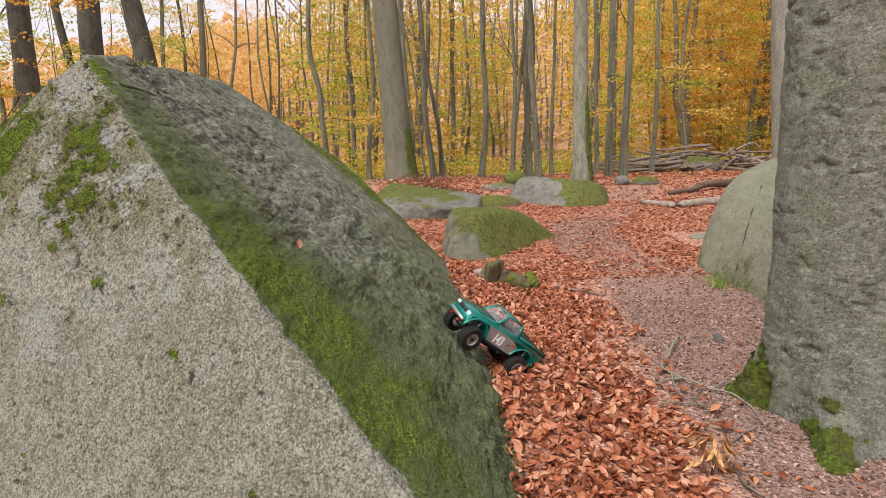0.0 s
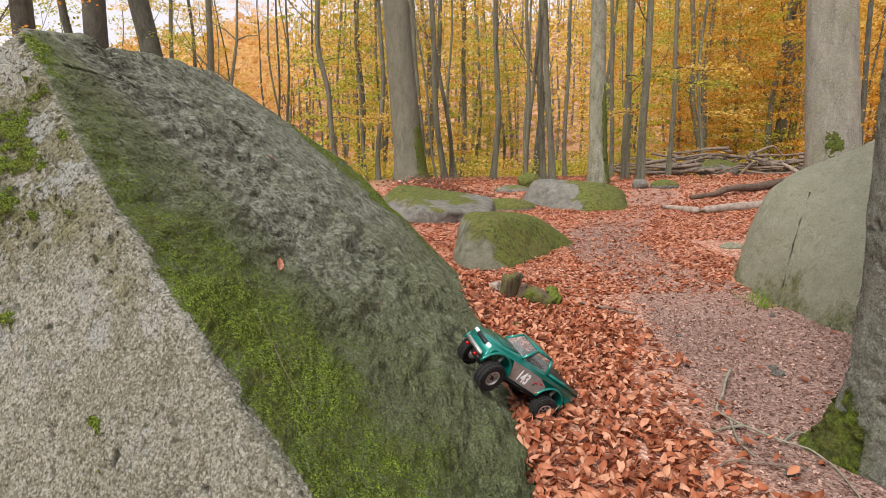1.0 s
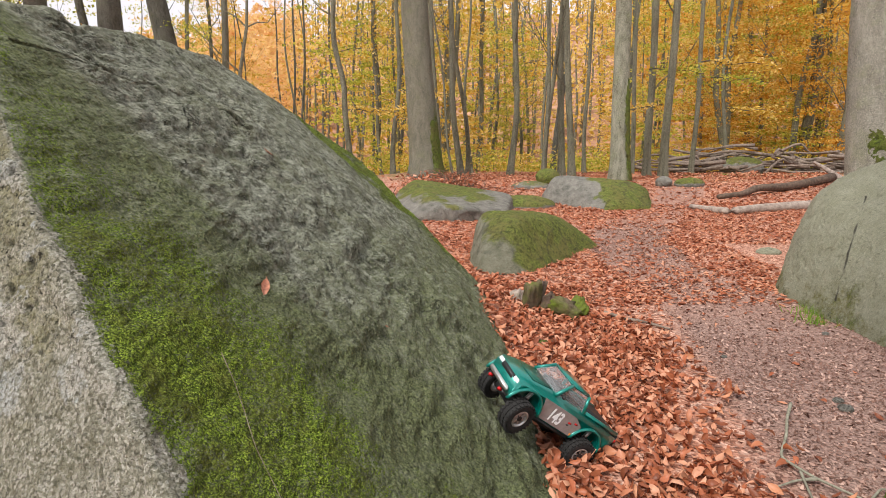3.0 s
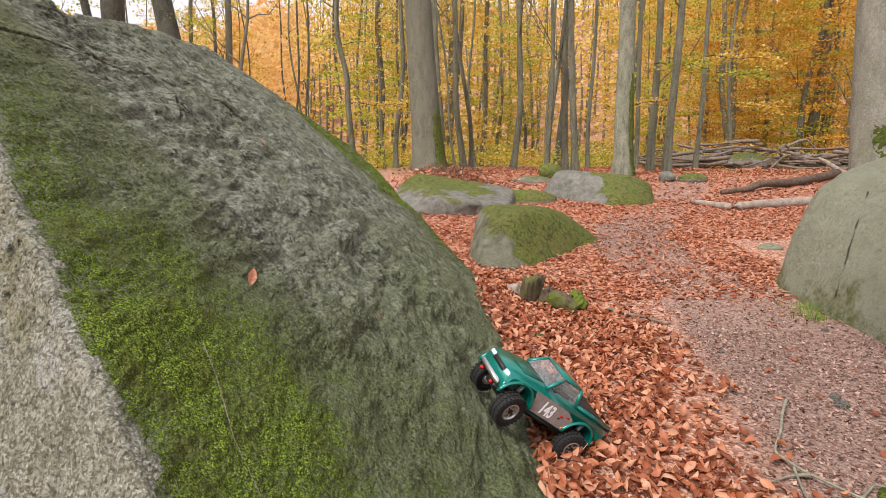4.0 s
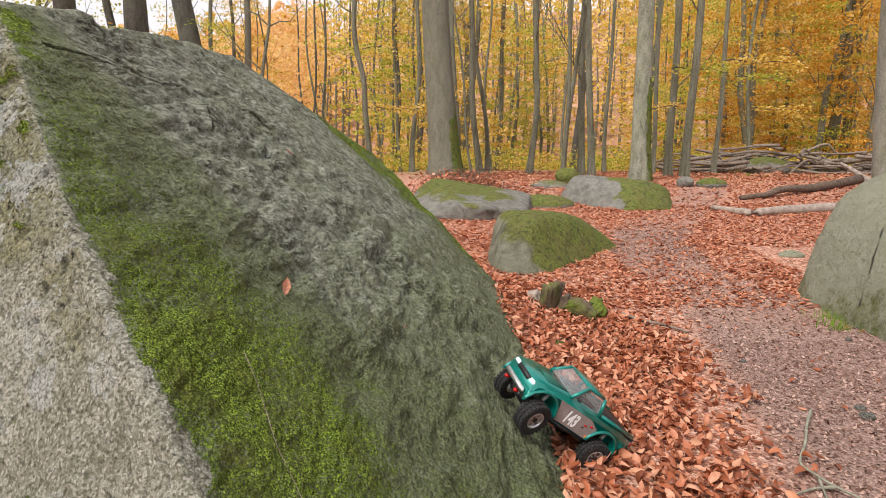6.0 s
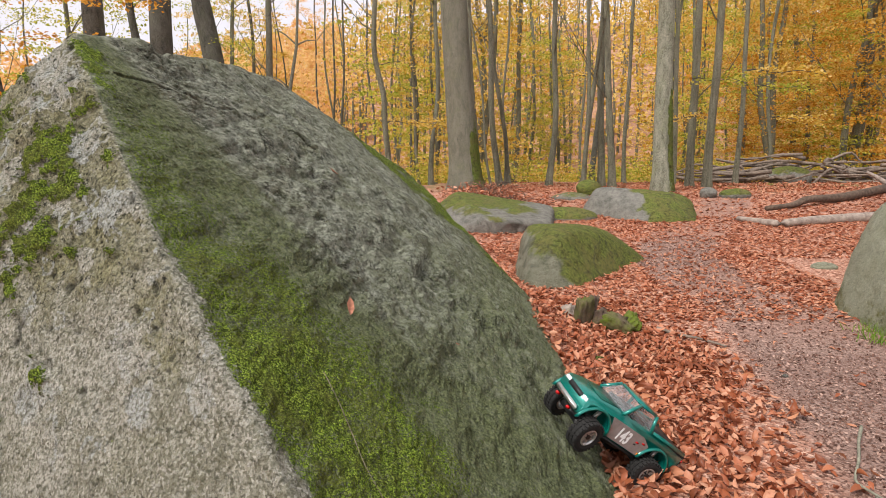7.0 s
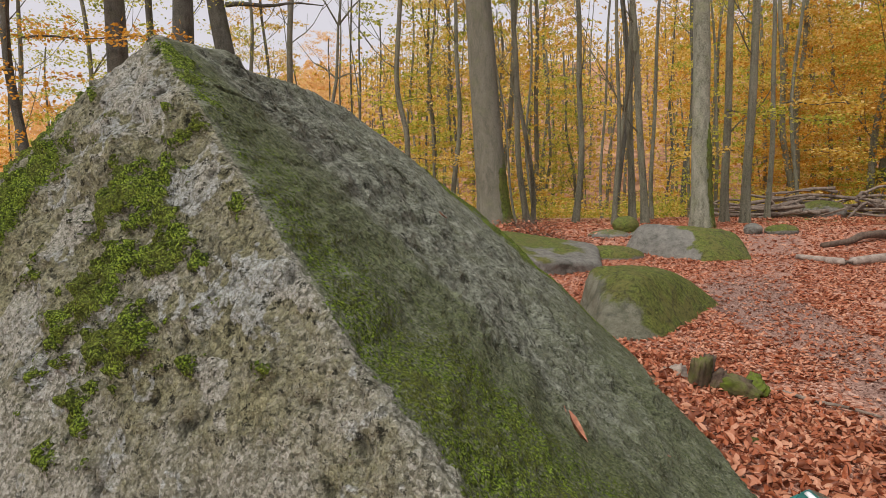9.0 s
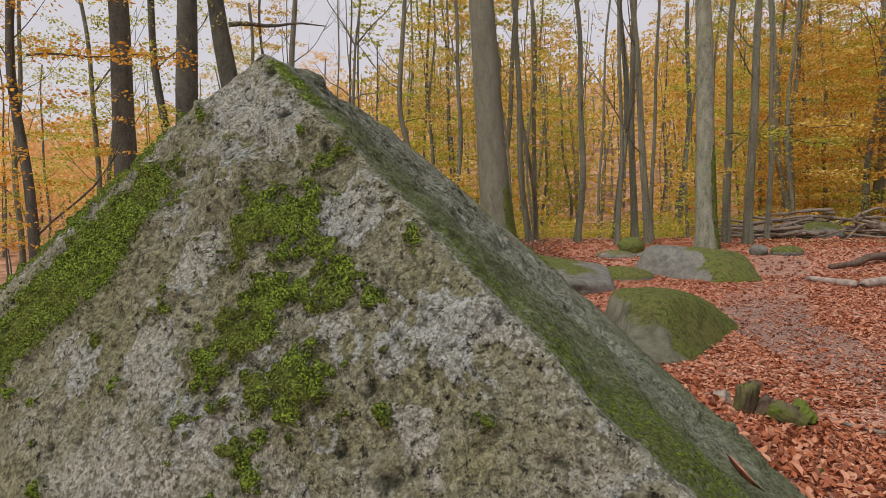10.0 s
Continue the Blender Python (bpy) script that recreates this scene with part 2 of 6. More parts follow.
def stone(name, dark, light, moss_at=None, moss_col=(0.125, 0.145, 0.032)):
    """A smaller rock; moss grows by the mask."""
    n = Nodes(name)
    base = n.mix(n.ramp(n.noise(7, 5, 0.65), (0.36, 0.0), (0.64, 1.0)), dark, light)
    base = n.mix(n.ramp(n.noise(70, 3, 0.7), (0.52, 0.0), (0.66, 0.45)), base, tuple(c * 0.5 for c in dark))
    base = n.mix(n.ramp(n.noise(130, 4, 0.8), (0.50, 0.0), (0.64, 0.5)), base, tuple(min(1, c * 1.5) for c in light))
    base = n.mix(n.ramp(n.noise(24, 6, 0.8), (0.56, 0.0), (0.64, 0.6)), base, tuple(c * 0.55 for c in dark))
    mossy = n.mix(n.ramp(n.noise(40, 6, 0.82), (0.40, 0.0), (0.60, 1.0)), tuple(c * 0.4 for c in moss_col), tuple(c * 1.45 for c in moss_col))
    mossy = n.mix(n.ramp(n.noise(4, 3), (0.42, 0.0), (0.62, 0.7)), mossy, (0.17, 0.15, 0.045))
    mossy = n.mix(n.ramp(n.noise(15, 6, 0.8), (0.50, 0.0), (0.60, 0.85)), mossy, tuple(c * 0.28 for c in moss_col))
    ragged = n.math("ADD", n.attr("moss"), n.math("MULTIPLY", n.math("SUBTRACT", n.noise(13, 8, 0.85), 0.5), 2.2))
    base = n.mix(n.ramp(ragged, (0.32, 0.0), (0.80, 0.95)), base, mossy)
    base = n.mix(n.attr("dark"), base, (0.05, 0.048, 0.038))
    b = n.bump(n.noise(30, 7, 0.78), 1.0, 0.04)
    b = n.bump(n.noise(8, 5, 0.7), 0.6, 0.06, b)
    return n.done(base, 0.93, b, spec=0.2)


def bark(name, pale, dark, moss_col=(0.10, 0.14, 0.02), scale=1.0, streak=0.35):
    """Smooth beech bark: long tonal streaks, pale lichen flecks, dark scars and short wrinkles across the grain."""
    n = Nodes(name)
    base = n.mix(n.ramp(n.noise(6 * scale, 7, 0.75, n.stretch(1.0, 1.0, streak)), (0.36, 0.0), (0.62, 1.0)), dark, pale)
    base = n.mix(n.ramp(n.noise(34 * scale, 5, 0.75), (0.52, 0.0), (0.66, 0.75)), base, tuple(min(1, c * 1.45) for c in pale))
    base = n.mix(n.ramp(n.noise(18 * scale, 5, 0.7, n.stretch(1, 1, 2.2)), (0.59, 0.0), (0.66, 0.8)), base, tuple(c * 0.45 for c in dark))
    base = n.mix(n.ramp(n.noise(3 * scale, 4, 0.7), (0.50, 0.0), (0.68, 0.45)), base, (pale[0] * 0.75, pale[1] * 0.86, pale[2] * 0.55))
    ragged = n.math("ADD", n.attr("moss"), n.math("MULTIPLY", n.math("SUBTRACT", n.noise(22, 5, 0.8), 0.5), 1.2))
    base = n.mix(n.math("MULTIPLY", n.ramp(n.attr("moss"), (0.02, 0.0), (0.15, 1.0)), n.ramp(ragged, (0.25, 0.0), (0.70, 0.92))), base, n.mix(n.ramp(n.noise(70, 4, 0.8), (0.4, 0.0), (0.6, 1.0)), tuple(c * 0.45 for c in moss_col), tuple(c * 1.4 for c in moss_col)))
    base = n.mix(n.ramp(n.noise(95 * scale, 5, 0.85), (0.50, 0.0), (0.62, 0.55)), base, tuple(min(1, c * 1.7) for c in pale))
    base = n.mix(n.ramp(n.noise(55 * scale, 6, 0.85), (0.54, 0.0), (0.60, 0.65)), base, tuple(c * 0.5 for c in dark))
    b = n.bump(n.noise(26 * scale, 6, 0.75, n.stretch(1, 1, 1.6)), 1.0, 0.04)
    b = n.bump(n.noise(60 * scale, 5, 0.75), 0.6, 0.008, b)
    return n.done(base, 0.9, b, spec=0.2)


def leaf_stuff(name, a, b, c, through=0.35, rough=0.75):
    """Leaves, each of its own colour, that let some light through."""
    n = Nodes(name)
    col = n.ramp(n.each() if name.startswith("single") else n.island(), (0.0, a), (0.5, b), (1.0, c))
    n.done(col, rough, None, spec=0.25)
    tr = n.t.nodes.new("ShaderNodeBsdfTranslucent")
    n.link(col, tr.inputs[0])
    ms = n.t.nodes.new("ShaderNodeMixShader")
    ms.inputs[0].default_value = through
    n.link(n.bsdf.outputs[0], ms.inputs[1])
    n.link(tr.outputs[0], ms.inputs[2])
    n.link(ms.outputs[0], n.out.inputs[0])
    return n.mat


def soil():
    """Forest floor: reddish crumbled litter and soil, trodden bare on the path; beyond it, leaf colours."""
    n = Nodes("forest_floor")
    crumb = n.voronoi(48, out=1)
    bw = n.t.nodes.new("ShaderNodeRGBToBW")
    n.link(crumb, bw.inputs[0])
    litter = n.ramp(bw.outputs[0], (0.2, (0.25, 0.105, 0.066)), (0.5, (0.52, 0.25, 0.165)), (0.85, (0.70, 0.44, 0.33)))
    litter = n.mix(n.ramp(n.noise(30, 4, 0.7), (0.45, 0.0), (0.7, 0.65)), litter, (0.11, 0.050, 0.032))
    path = n.mix(n.ramp(n.noise(70, 4, 0.75), (0.36, 0.0), (0.64, 1.0)), (0.16, 0.098, 0.078), (0.43, 0.30, 0.248))
    path = n.mix(n.ramp(n.voronoi(70, out=0), (0.16, 0.8), (0.34, 0.0)), path, (0.44, 0.30, 0.245))
    path = n.mix(n.ramp(n.noise(42, 5, 0.75), (0.56, 0.0), (0.66, 0.85)), path, (0.075, 0.042, 0.032))
    path = n.mix(n.ramp(n.noise(2.2, 4), (0.4, 0.0), (0.65, 0.6)), path, (0.24, 0.155, 0.128))
    col = n.mix(n.attr("path"), litter, path)
    col = n.mix(n.math("MULTIPLY", n.attr("green"), n.ramp(n.noise(1.2, 4, 0.7), (0.4, 0.0), (0.6, 0.8))), col, (0.15, 0.14, 0.035))
    hill = n.mix(n.ramp(n.noise(0.35, 8, 0.75), (0.42, 0.0), (0.58, 1.0)), (0.20, 0.105, 0.055), (0.50, 0.29, 0.18))
    col = n.mix(n.attr("hill"), col, hill)
    b = n.bump(n.voronoi(48, out=0), 0.8, 0.02)
    b = n.bump(n.noise(110, 3, 0.7), 0.5, 0.006, b)
    return n.done(col, 0.95, b, spec=0.15)


def plain(name, col, rough=0.5, metal=0.0, spec=0.4, vary=0.15, scale=40, bump=0.0):
    n = Nodes(name)
    c = n.mix(n.ramp(n.noise(scale, 4, 0.6), (0.35, 0.0), (0.65, 1.0)), tuple(x * (1 - vary) for x in col), tuple(min(1, x * (1 + vary)) for x in col))
    nm = n.bump(n.noise(scale * 3, 3), bump, 0.003) if bump else None
    return n.done(c, rough, nm, metal, spec)


def old_wood(name, pale, dark):
    n = Nodes(name)
    c = n.mix(n.ramp(n.noise(14, 5, 0.65), (0.35, 0.0), (0.65, 1.0)), dark, pale)
    c = n.mix(n.ramp(n.noise(60, 4, 0.7), (0.55, 0.0), (0.7, 0.7)), c, tuple(x * 0.4 for x in dark))
    c = n.mix(n.math("MULTIPLY", n.attr("moss"), n.ramp(n.noise(30, 4, 0.7), (0.3, 0.4), (0.55, 1.0))), c, (0.12, 0.16, 0.02))
    return n.done(c, 0.9, n.bump(n.noise(45, 5, 0.7), 0.7, 0.01), spec=0.2)


GRANITE = boulder_stone()
PALE_STONE = stone("pale_green_stone", (0.285, 0.288, 0.195), (0.345, 0.343, 0.25))
GREY_STONE = stone("grey_stone", (0.14, 0.136, 0.115), (0.27, 0.257, 0.22), moss_col=(0.150, 0.180, 0.032))
MOSS_STONE = stone("olive_stone", (0.14, 0.142, 0.092), (0.255, 0.252, 0.185), moss_col=(0.155, 0.185, 0.034))
BEECH_BARK = bark("beech_bark", (0.205, 0.197, 0.150), (0.105, 0.102, 0.073))
MOTTLED_BARK = bark("mottled_beech_bark", (0.33, 0.325, 0.25), (0.085, 0.090, 0.055))
NEAR_BARK = bark("lichened_beech_bark", (0.345, 0.345, 0.285), (0.125, 0.125, 0.090), (0.105, 0.140, 0.014), 1.3, 0.9)
DARK_BARK = bark("dark_beech_bark", (0.125, 0.122, 0.098), (0.038, 0.036, 0.030))
PALE_BARK = bark("pale_beech_bark", (0.36, 0.345, 0.285), (0.19, 0.182, 0.145))
THIN_BARK = bark("grey_trunk_bark", (0.215, 0.207, 0.150), (0.058, 0.054, 0.037), (0.12, 0.15, 0.03), 1.0, 0.15)
NEAR_MOSS = stone("moss_cushion", (0.05, 0.07, 0.012), (0.10, 0.13, 0.02), moss_col=(0.15, 0.205, 0.022))
FLOOR = soil()
LITTER = leaf_stuff("fallen_beech_leaves", (0.18, 0.056, 0.027), (0.41, 0.128, 0.058), (0.63, 0.33, 0.205), 0.15, 0.42)
CHIPS = leaf_stuff("leaf_crumbs", (0.11, 0.055, 0.038), (0.22, 0.120, 0.09), (0.52, 0.35, 0.28), 0.05, 0.8)
GOLD = leaf_stuff("golden_foliage", (0.42, 0.25, 0.028), (0.70, 0.48, 0.075), (0.83, 0.65, 0.27), 0.55)
ORANGE = leaf_stuff("orange_foliage", (0.40, 0.17, 0.018), (0.66, 0.34, 0.040), (0.80, 0.52, 0.13), 0.55)
LIME = leaf_stuff("yellow_green_foliage", (0.20, 0.24, 0.022), (0.46, 0.47, 0.065), (0.72, 0.60, 0.12), 0.55)
RUSSET = leaf_stuff("russet_foliage", (0.70, 0.38, 0.14), (0.84, 0.55, 0.22), (0.88, 0.66, 0.32), 0.6)
DEAD_WOOD = old_wood("weathered_dead_wood", (0.42, 0.35, 0.29), (0.22, 0.17, 0.14))
ROT_WOOD = old_wood("rotten_wood", (0.17, 0.12, 0.085), (0.07, 0.05, 0.038))
GREY_TWIG = old_wood("lichened_twig", (0.33, 0.32, 0.24), (0.17, 0.16, 0.12))
STICK = old_wood("branch_wood", (0.30, 0.24, 0.19), (0.12, 0.09, 0.07))


# ---- the ground ----
FOOT_Y = (0.0, 1.4, 2.5, 3.7, 4.4, 5.1, 5.7, 6.3, 8.0)
FOOT_X = (0.35, 0.35, 0.30, 0.25, 0.08, -0.10, -0.25, -0.6, -1.5)
BANK_H = (0.02, 0.04, 0.06, 0.09, 0.18, 0.29, 0.29, 0.20, 0.0)


def ground_z(x, y):
    x, y = np.asarray(x, float), np.asarray(y, float)
    z = np.interp(y, (-60, 0, 3, 5, 8, 10, 13, 16.5, 19, 25, 31, 36, 45, 60, 85, 130, 220, 420),
                  (-0.6, 0.02, 0.03, 0.05, 0.07, 0.1, 0.17, 0.42, 0.33, 0.15, -0.1, -0.4, -1.6, -3.0, -0.5, 15, 46, 75))
    side = np.where(y > 45, np.clip((x / np.maximum(y, 1) + 0.75) / 0.55, 0.15, 1), 1.0)
    z = np.where(z > 3, 3 + (z - 3) * side, z)
    z = z - 2.2 * sstep(-2.5, -13, x) - 0.02 * np.clip(-x - 13, 0, 200)
    z = z + 0.25 * sstep(4, 9, x) * sstep(13, 4, y)
    foot, high = np.interp(y, FOOT_Y, FOOT_X), np.interp(y, FOOT_Y, BANK_H)
    z = z + high * np.where(x < foot, 1.0, np.exp(-((x - foot) / 0.5) ** 2)) * sstep(-3.5, -1.5, x)
    p = np.stack(np.broadcast_arrays(x, y, 0.0 * x), -1).reshape(-1, 3)
    fade = sstep(120, 10, np.hypot(x, y)).ravel() if x.ndim else sstep(120, 10, np.hypot(x, y))
    bumpy = 0.05 * fbm(p, 0.55, 3, 11) + 0.014 * vnoise(p, 3.1, 15)
    return z + (bumpy * fade).reshape(z.shape)


def gz(x, y):
    return float(ground_z(np.array([x]), np.array([y]))[0])


def bare(x, y):
    """How bare of leaves the trodden path is, 0 to 1."""
    mid = np.interp(y, (0, 2.5, 4, 5.2, 6.2, 7.2, 9, 11, 14, 18), (2.3, 2.2, 2.25, 2.3, 2.2, 1.95, 2.1, 3.0, 4.6, 6.0))
    half = np.interp(y, (0, 3, 5, 6.5, 8.5, 11, 15), (1.15, 1.05, 0.85, 0.5, 0.55, 0.6, 0.55))
    much = np.interp(y, (0, 5.2, 6.3, 7.2, 8.2, 9.6, 11, 14.5, 18), (0.97, 0.95, 0.55, 0.62, 0.85, 0.8, 0.35, 0.6, 0.1))
    p = np.stack([x, y, 0 * x], -1)
    wob = 0.22 * fbm(p, 1.4, 3, 31)
    return sstep(1.1, 0.75, np.abs(x - mid) / half + wob) * much


def build_ground():
    out = 6.0 * 1.14 ** np.arange(0, 36)
    xs = np.concatenate([-out[::-1] - 0.3, np.arange(-6.2, 9.0, 0.075), out + 3.1])
    ys = np.concatenate([-out[::-1] + 3.9, np.arange(-2.0, 17.6, 0.075), out + 11.7])
    gx, gy = np.meshgrid(xs, ys)
    x, y = gx.ravel(), gy.ravel()
    z = ground_z(x, y)
    nx = len(xs)
    i = (np.arange(len(ys) - 1)[:, None] * nx + np.arange(nx - 1)[None, :]).ravel()
    me = mesh_from("ground", np.stack([x, y, z], -1), np.stack([i, i + 1, i + nx + 1, i + nx], -1))
    mask(me, "path", bare(x, y))
    mask(me, "green", sstep(15.5, 18, y) * sstep(70, 45, y))
    mask(me, "hill", sstep(28, 50, y))
    return tagged(placed("ground", me, FLOOR), "forest floor of reddish soil and fallen leaves", "ground", kind="structure")


ground = build_ground()


# ---- rocks ----
def ico(level):
    bm = bmesh.new()
    bmesh.ops.create_icosphere(bm, subdivisions=level, radius=1.0)
    v = np.array([p.co[:] for p in bm.verts])
    f = np.array([[p.index for p in q.verts] for q in bm.faces])
    bm.free()
    return v / np.linalg.norm(v, axis=1, keepdims=True), f


def faceted(u, centre, planes, power):
    """The radius along u of a body bounded by planes (normal, point), with rounded edges, and each plane's share."""
    rates = []
    for nrm, pt in planes:
        nrm = np.array(nrm, float)
        nrm /= np.linalg.norm(nrm)
        rates.append(np.maximum(u @ nrm / (nrm @ (np.array(pt, float) - centre)), 1e-4))
    a = np.array(rates)
    top = a.max(0)
    s = ((a / top) ** power).sum(0)
    return 1 / (top * s ** (1 / power)), (a / top) ** power / s


def line_gap(p, a, b):
    a, b = np.array(a, float), np.array(b, float)
    ab = b - a
    s = np.clip(((p - a) @ ab) / (ab @ ab), 0, 1)
    return np.linalg.norm(p - a - s[:, None] * ab, axis=1), s


MOSS_BLOBS = ((-1.58, 1.47, 0.055), (-1.50, 1.50, 0.07), (-1.38, 1.37, 0.04), (-1.41, 1.43, 0.04), (-1.53, 1.31, 0.055), (-1.47, 1.22, 0.045),
              (-1.30, 1.35, 0.03), (-1.27, 1.20, 0.026), (-1.15, 1.20, 0.03), (-1.52, 1.11, 0.03), (-1.62, 1.23, 0.03), (-1.42, 1.20, 0.035),
              (-1.61, 1.39, 0.035), (-1.45, 1.58, 0.05), (-0.92, 0.73, 0.022), (-1.51, 0.34, 0.04), (-0.56, 0.41, 0.02), (-1.30, 0.95, 0.03))
PALE_BLOBS = ((-1.69, 1.70, 0.11), (-1.39, 1.48, 0.06), (-1.93, 1.20, 0.05), (-1.74, 1.22, 0.07), (-1.71, 1.40, 0.06), (-1.28, 1.28, 0.035),
              (-1.19, 1.32, 0.06), (-1.60, 1.66, 0.07), (-1.40, 1.31, 0.04), (-1.62, 1.14, 0.05), (-1.11, 1.36, 0.065), (-1.23, 1.20, 0.035),
              (-0.66, 0.75, 0.022), (-1.02, 1.02, 0.06), (-1.30, 0.90, 0.08), (-0.95, 0.92, 0.05), (-0.80, 0.98, 0.045), (-1.55, 0.75, 0.1))


SHARP = 110
SLOPE_N = np.array((0.664, 0.002, 0.748))
# cracks and ledges on the slope, as (y, z) way points with their x
CRACKS = (
    (0.012, ((-1.515, 2.82, 1.717), (-1.513, 2.994, 1.714), (-1.471, 3.184, 1.676), (-1.453, 3.344, 1.659), (-1.445, 3.606, 1.651), (-1.394, 3.774, 1.606), (-1.337, 3.965, 1.555), (-1.241, 4.097, 1.469))),
    (0.008, ((-1.541, 3.979, 1.735), (-1.433, 4.061, 1.64), (-1.339, 4.202, 1.556))),
    (0.008, ((-1.444, 4.198, 1.649), (-1.349, 4.406, 1.564), (-1.253, 4.313, 1.479))),
    (0.008, ((-0.873, 4.661, 1.141), (-0.733, 4.917, 1.016))),
    (0.006, ((-1.367, 3.597, 1.582), (-1.231, 3.375, 1.462), (-1.136, 3.455, 1.378))),
    (0.006, ((-0.897, 3.533, 1.165), (-0.741, 3.344, 1.028), (-0.623, 3.207, 0.923), (-0.488, 3.053, 0.804), (-0.347, 2.973, 0.679), (-0.279, 2.854, 0.618))),
    (0.005, ((-0.823, 3.373, 1.1), (-0.733, 3.258, 1.02), (-0.636, 3.396, 0.934))))


def crack_gaps(pos):
    """The distance to each crack along the slope's face."""
    flat = pos - (pos @ SLOPE_N)[:, None] * SLOPE_N + 0.022 * np.stack([fbm(pos, 7, 4, 41), fbm(pos, 7, 4, 42), 0 * pos[:, 0]], -1)
    out = []
    for wide, pts in CRACKS:
        pts = np.array(pts)
        pts = pts - (pts @ SLOPE_N)[:, None] * SLOPE_N
        gap = np.full(len(pos), 9.0)
        for p, q in zip(pts[:-1], pts[1:]):
            gap = np.minimum(gap, line_gap(flat, p, q)[0])
        out.append((wide, gap))
    return out


def split_long(v, f, limit):
    """Halves every edge that is longer than its limit; triangles with one, two or three such edges become two, three or four."""
    e = np.sort(np.concatenate([f[:, [0, 1]], f[:, [1, 2]], f[:, [2, 0]]]), axis=1)
    u, inv = np.unique(e, axis=0, return_inverse=True)
    inv = inv.reshape(3, -1).T
    mid = (v[u[:, 0]] + v[u[:, 1]]) / 2
    long = np.linalg.norm(v[u[:, 0]] - v[u[:, 1]], axis=1) > limit(mid)
    nr = np.full(len(u), -1)
    nr[long] = len(v) + np.arange(long.sum())
    m = nr[inv]
    count = (m >= 0).sum(1)
    # turn the triangles so that the split edges come first
    turn = np.where(count == 1, (m >= 0).argmax(1), np.where(count == 2, (np.argmin(m >= 0, axis=1) + 1) % 3, 0))
    pick = (turn[:, None] + np.arange(3)) % 3
    f, m = np.take_along_axis(f, pick, 1), np.take_along_axis(m, pick, 1)
    out = [f[count == 0]]
    a, n = f[count == 1], m[count == 1]
    out += [np.stack([a[:, 0], n[:, 0], a[:, 2]], -1), np.stack([n[:, 0], a[:, 1], a[:, 2]], -1)]
    a, n = f[count == 2], m[count == 2]
    out += [np.stack([a[:, 0], n[:, 0], n[:, 1]], -1), np.stack([n[:, 0], a[:, 1], n[:, 1]], -1), np.stack([a[:, 0], n[:, 1], a[:, 2]], -1)]
    a, n = f[count == 3], m[count == 3]
    out += [np.stack([a[:, 0], n[:, 0], n[:, 2]], -1), np.stack([n[:, 0], a[:, 1], n[:, 1]], -1), np.stack([n[:, 2], n[:, 1], a[:, 2]], -1), np.stack([n[:, 0], n[:, 1], n[:, 2]], -1)]
    return np.concatenate([v, mid[long]]), np.concatenate(out)


RIDGE = ((-1.60, 2.80, 1.82), (-0.02, 1.42, 0.44))


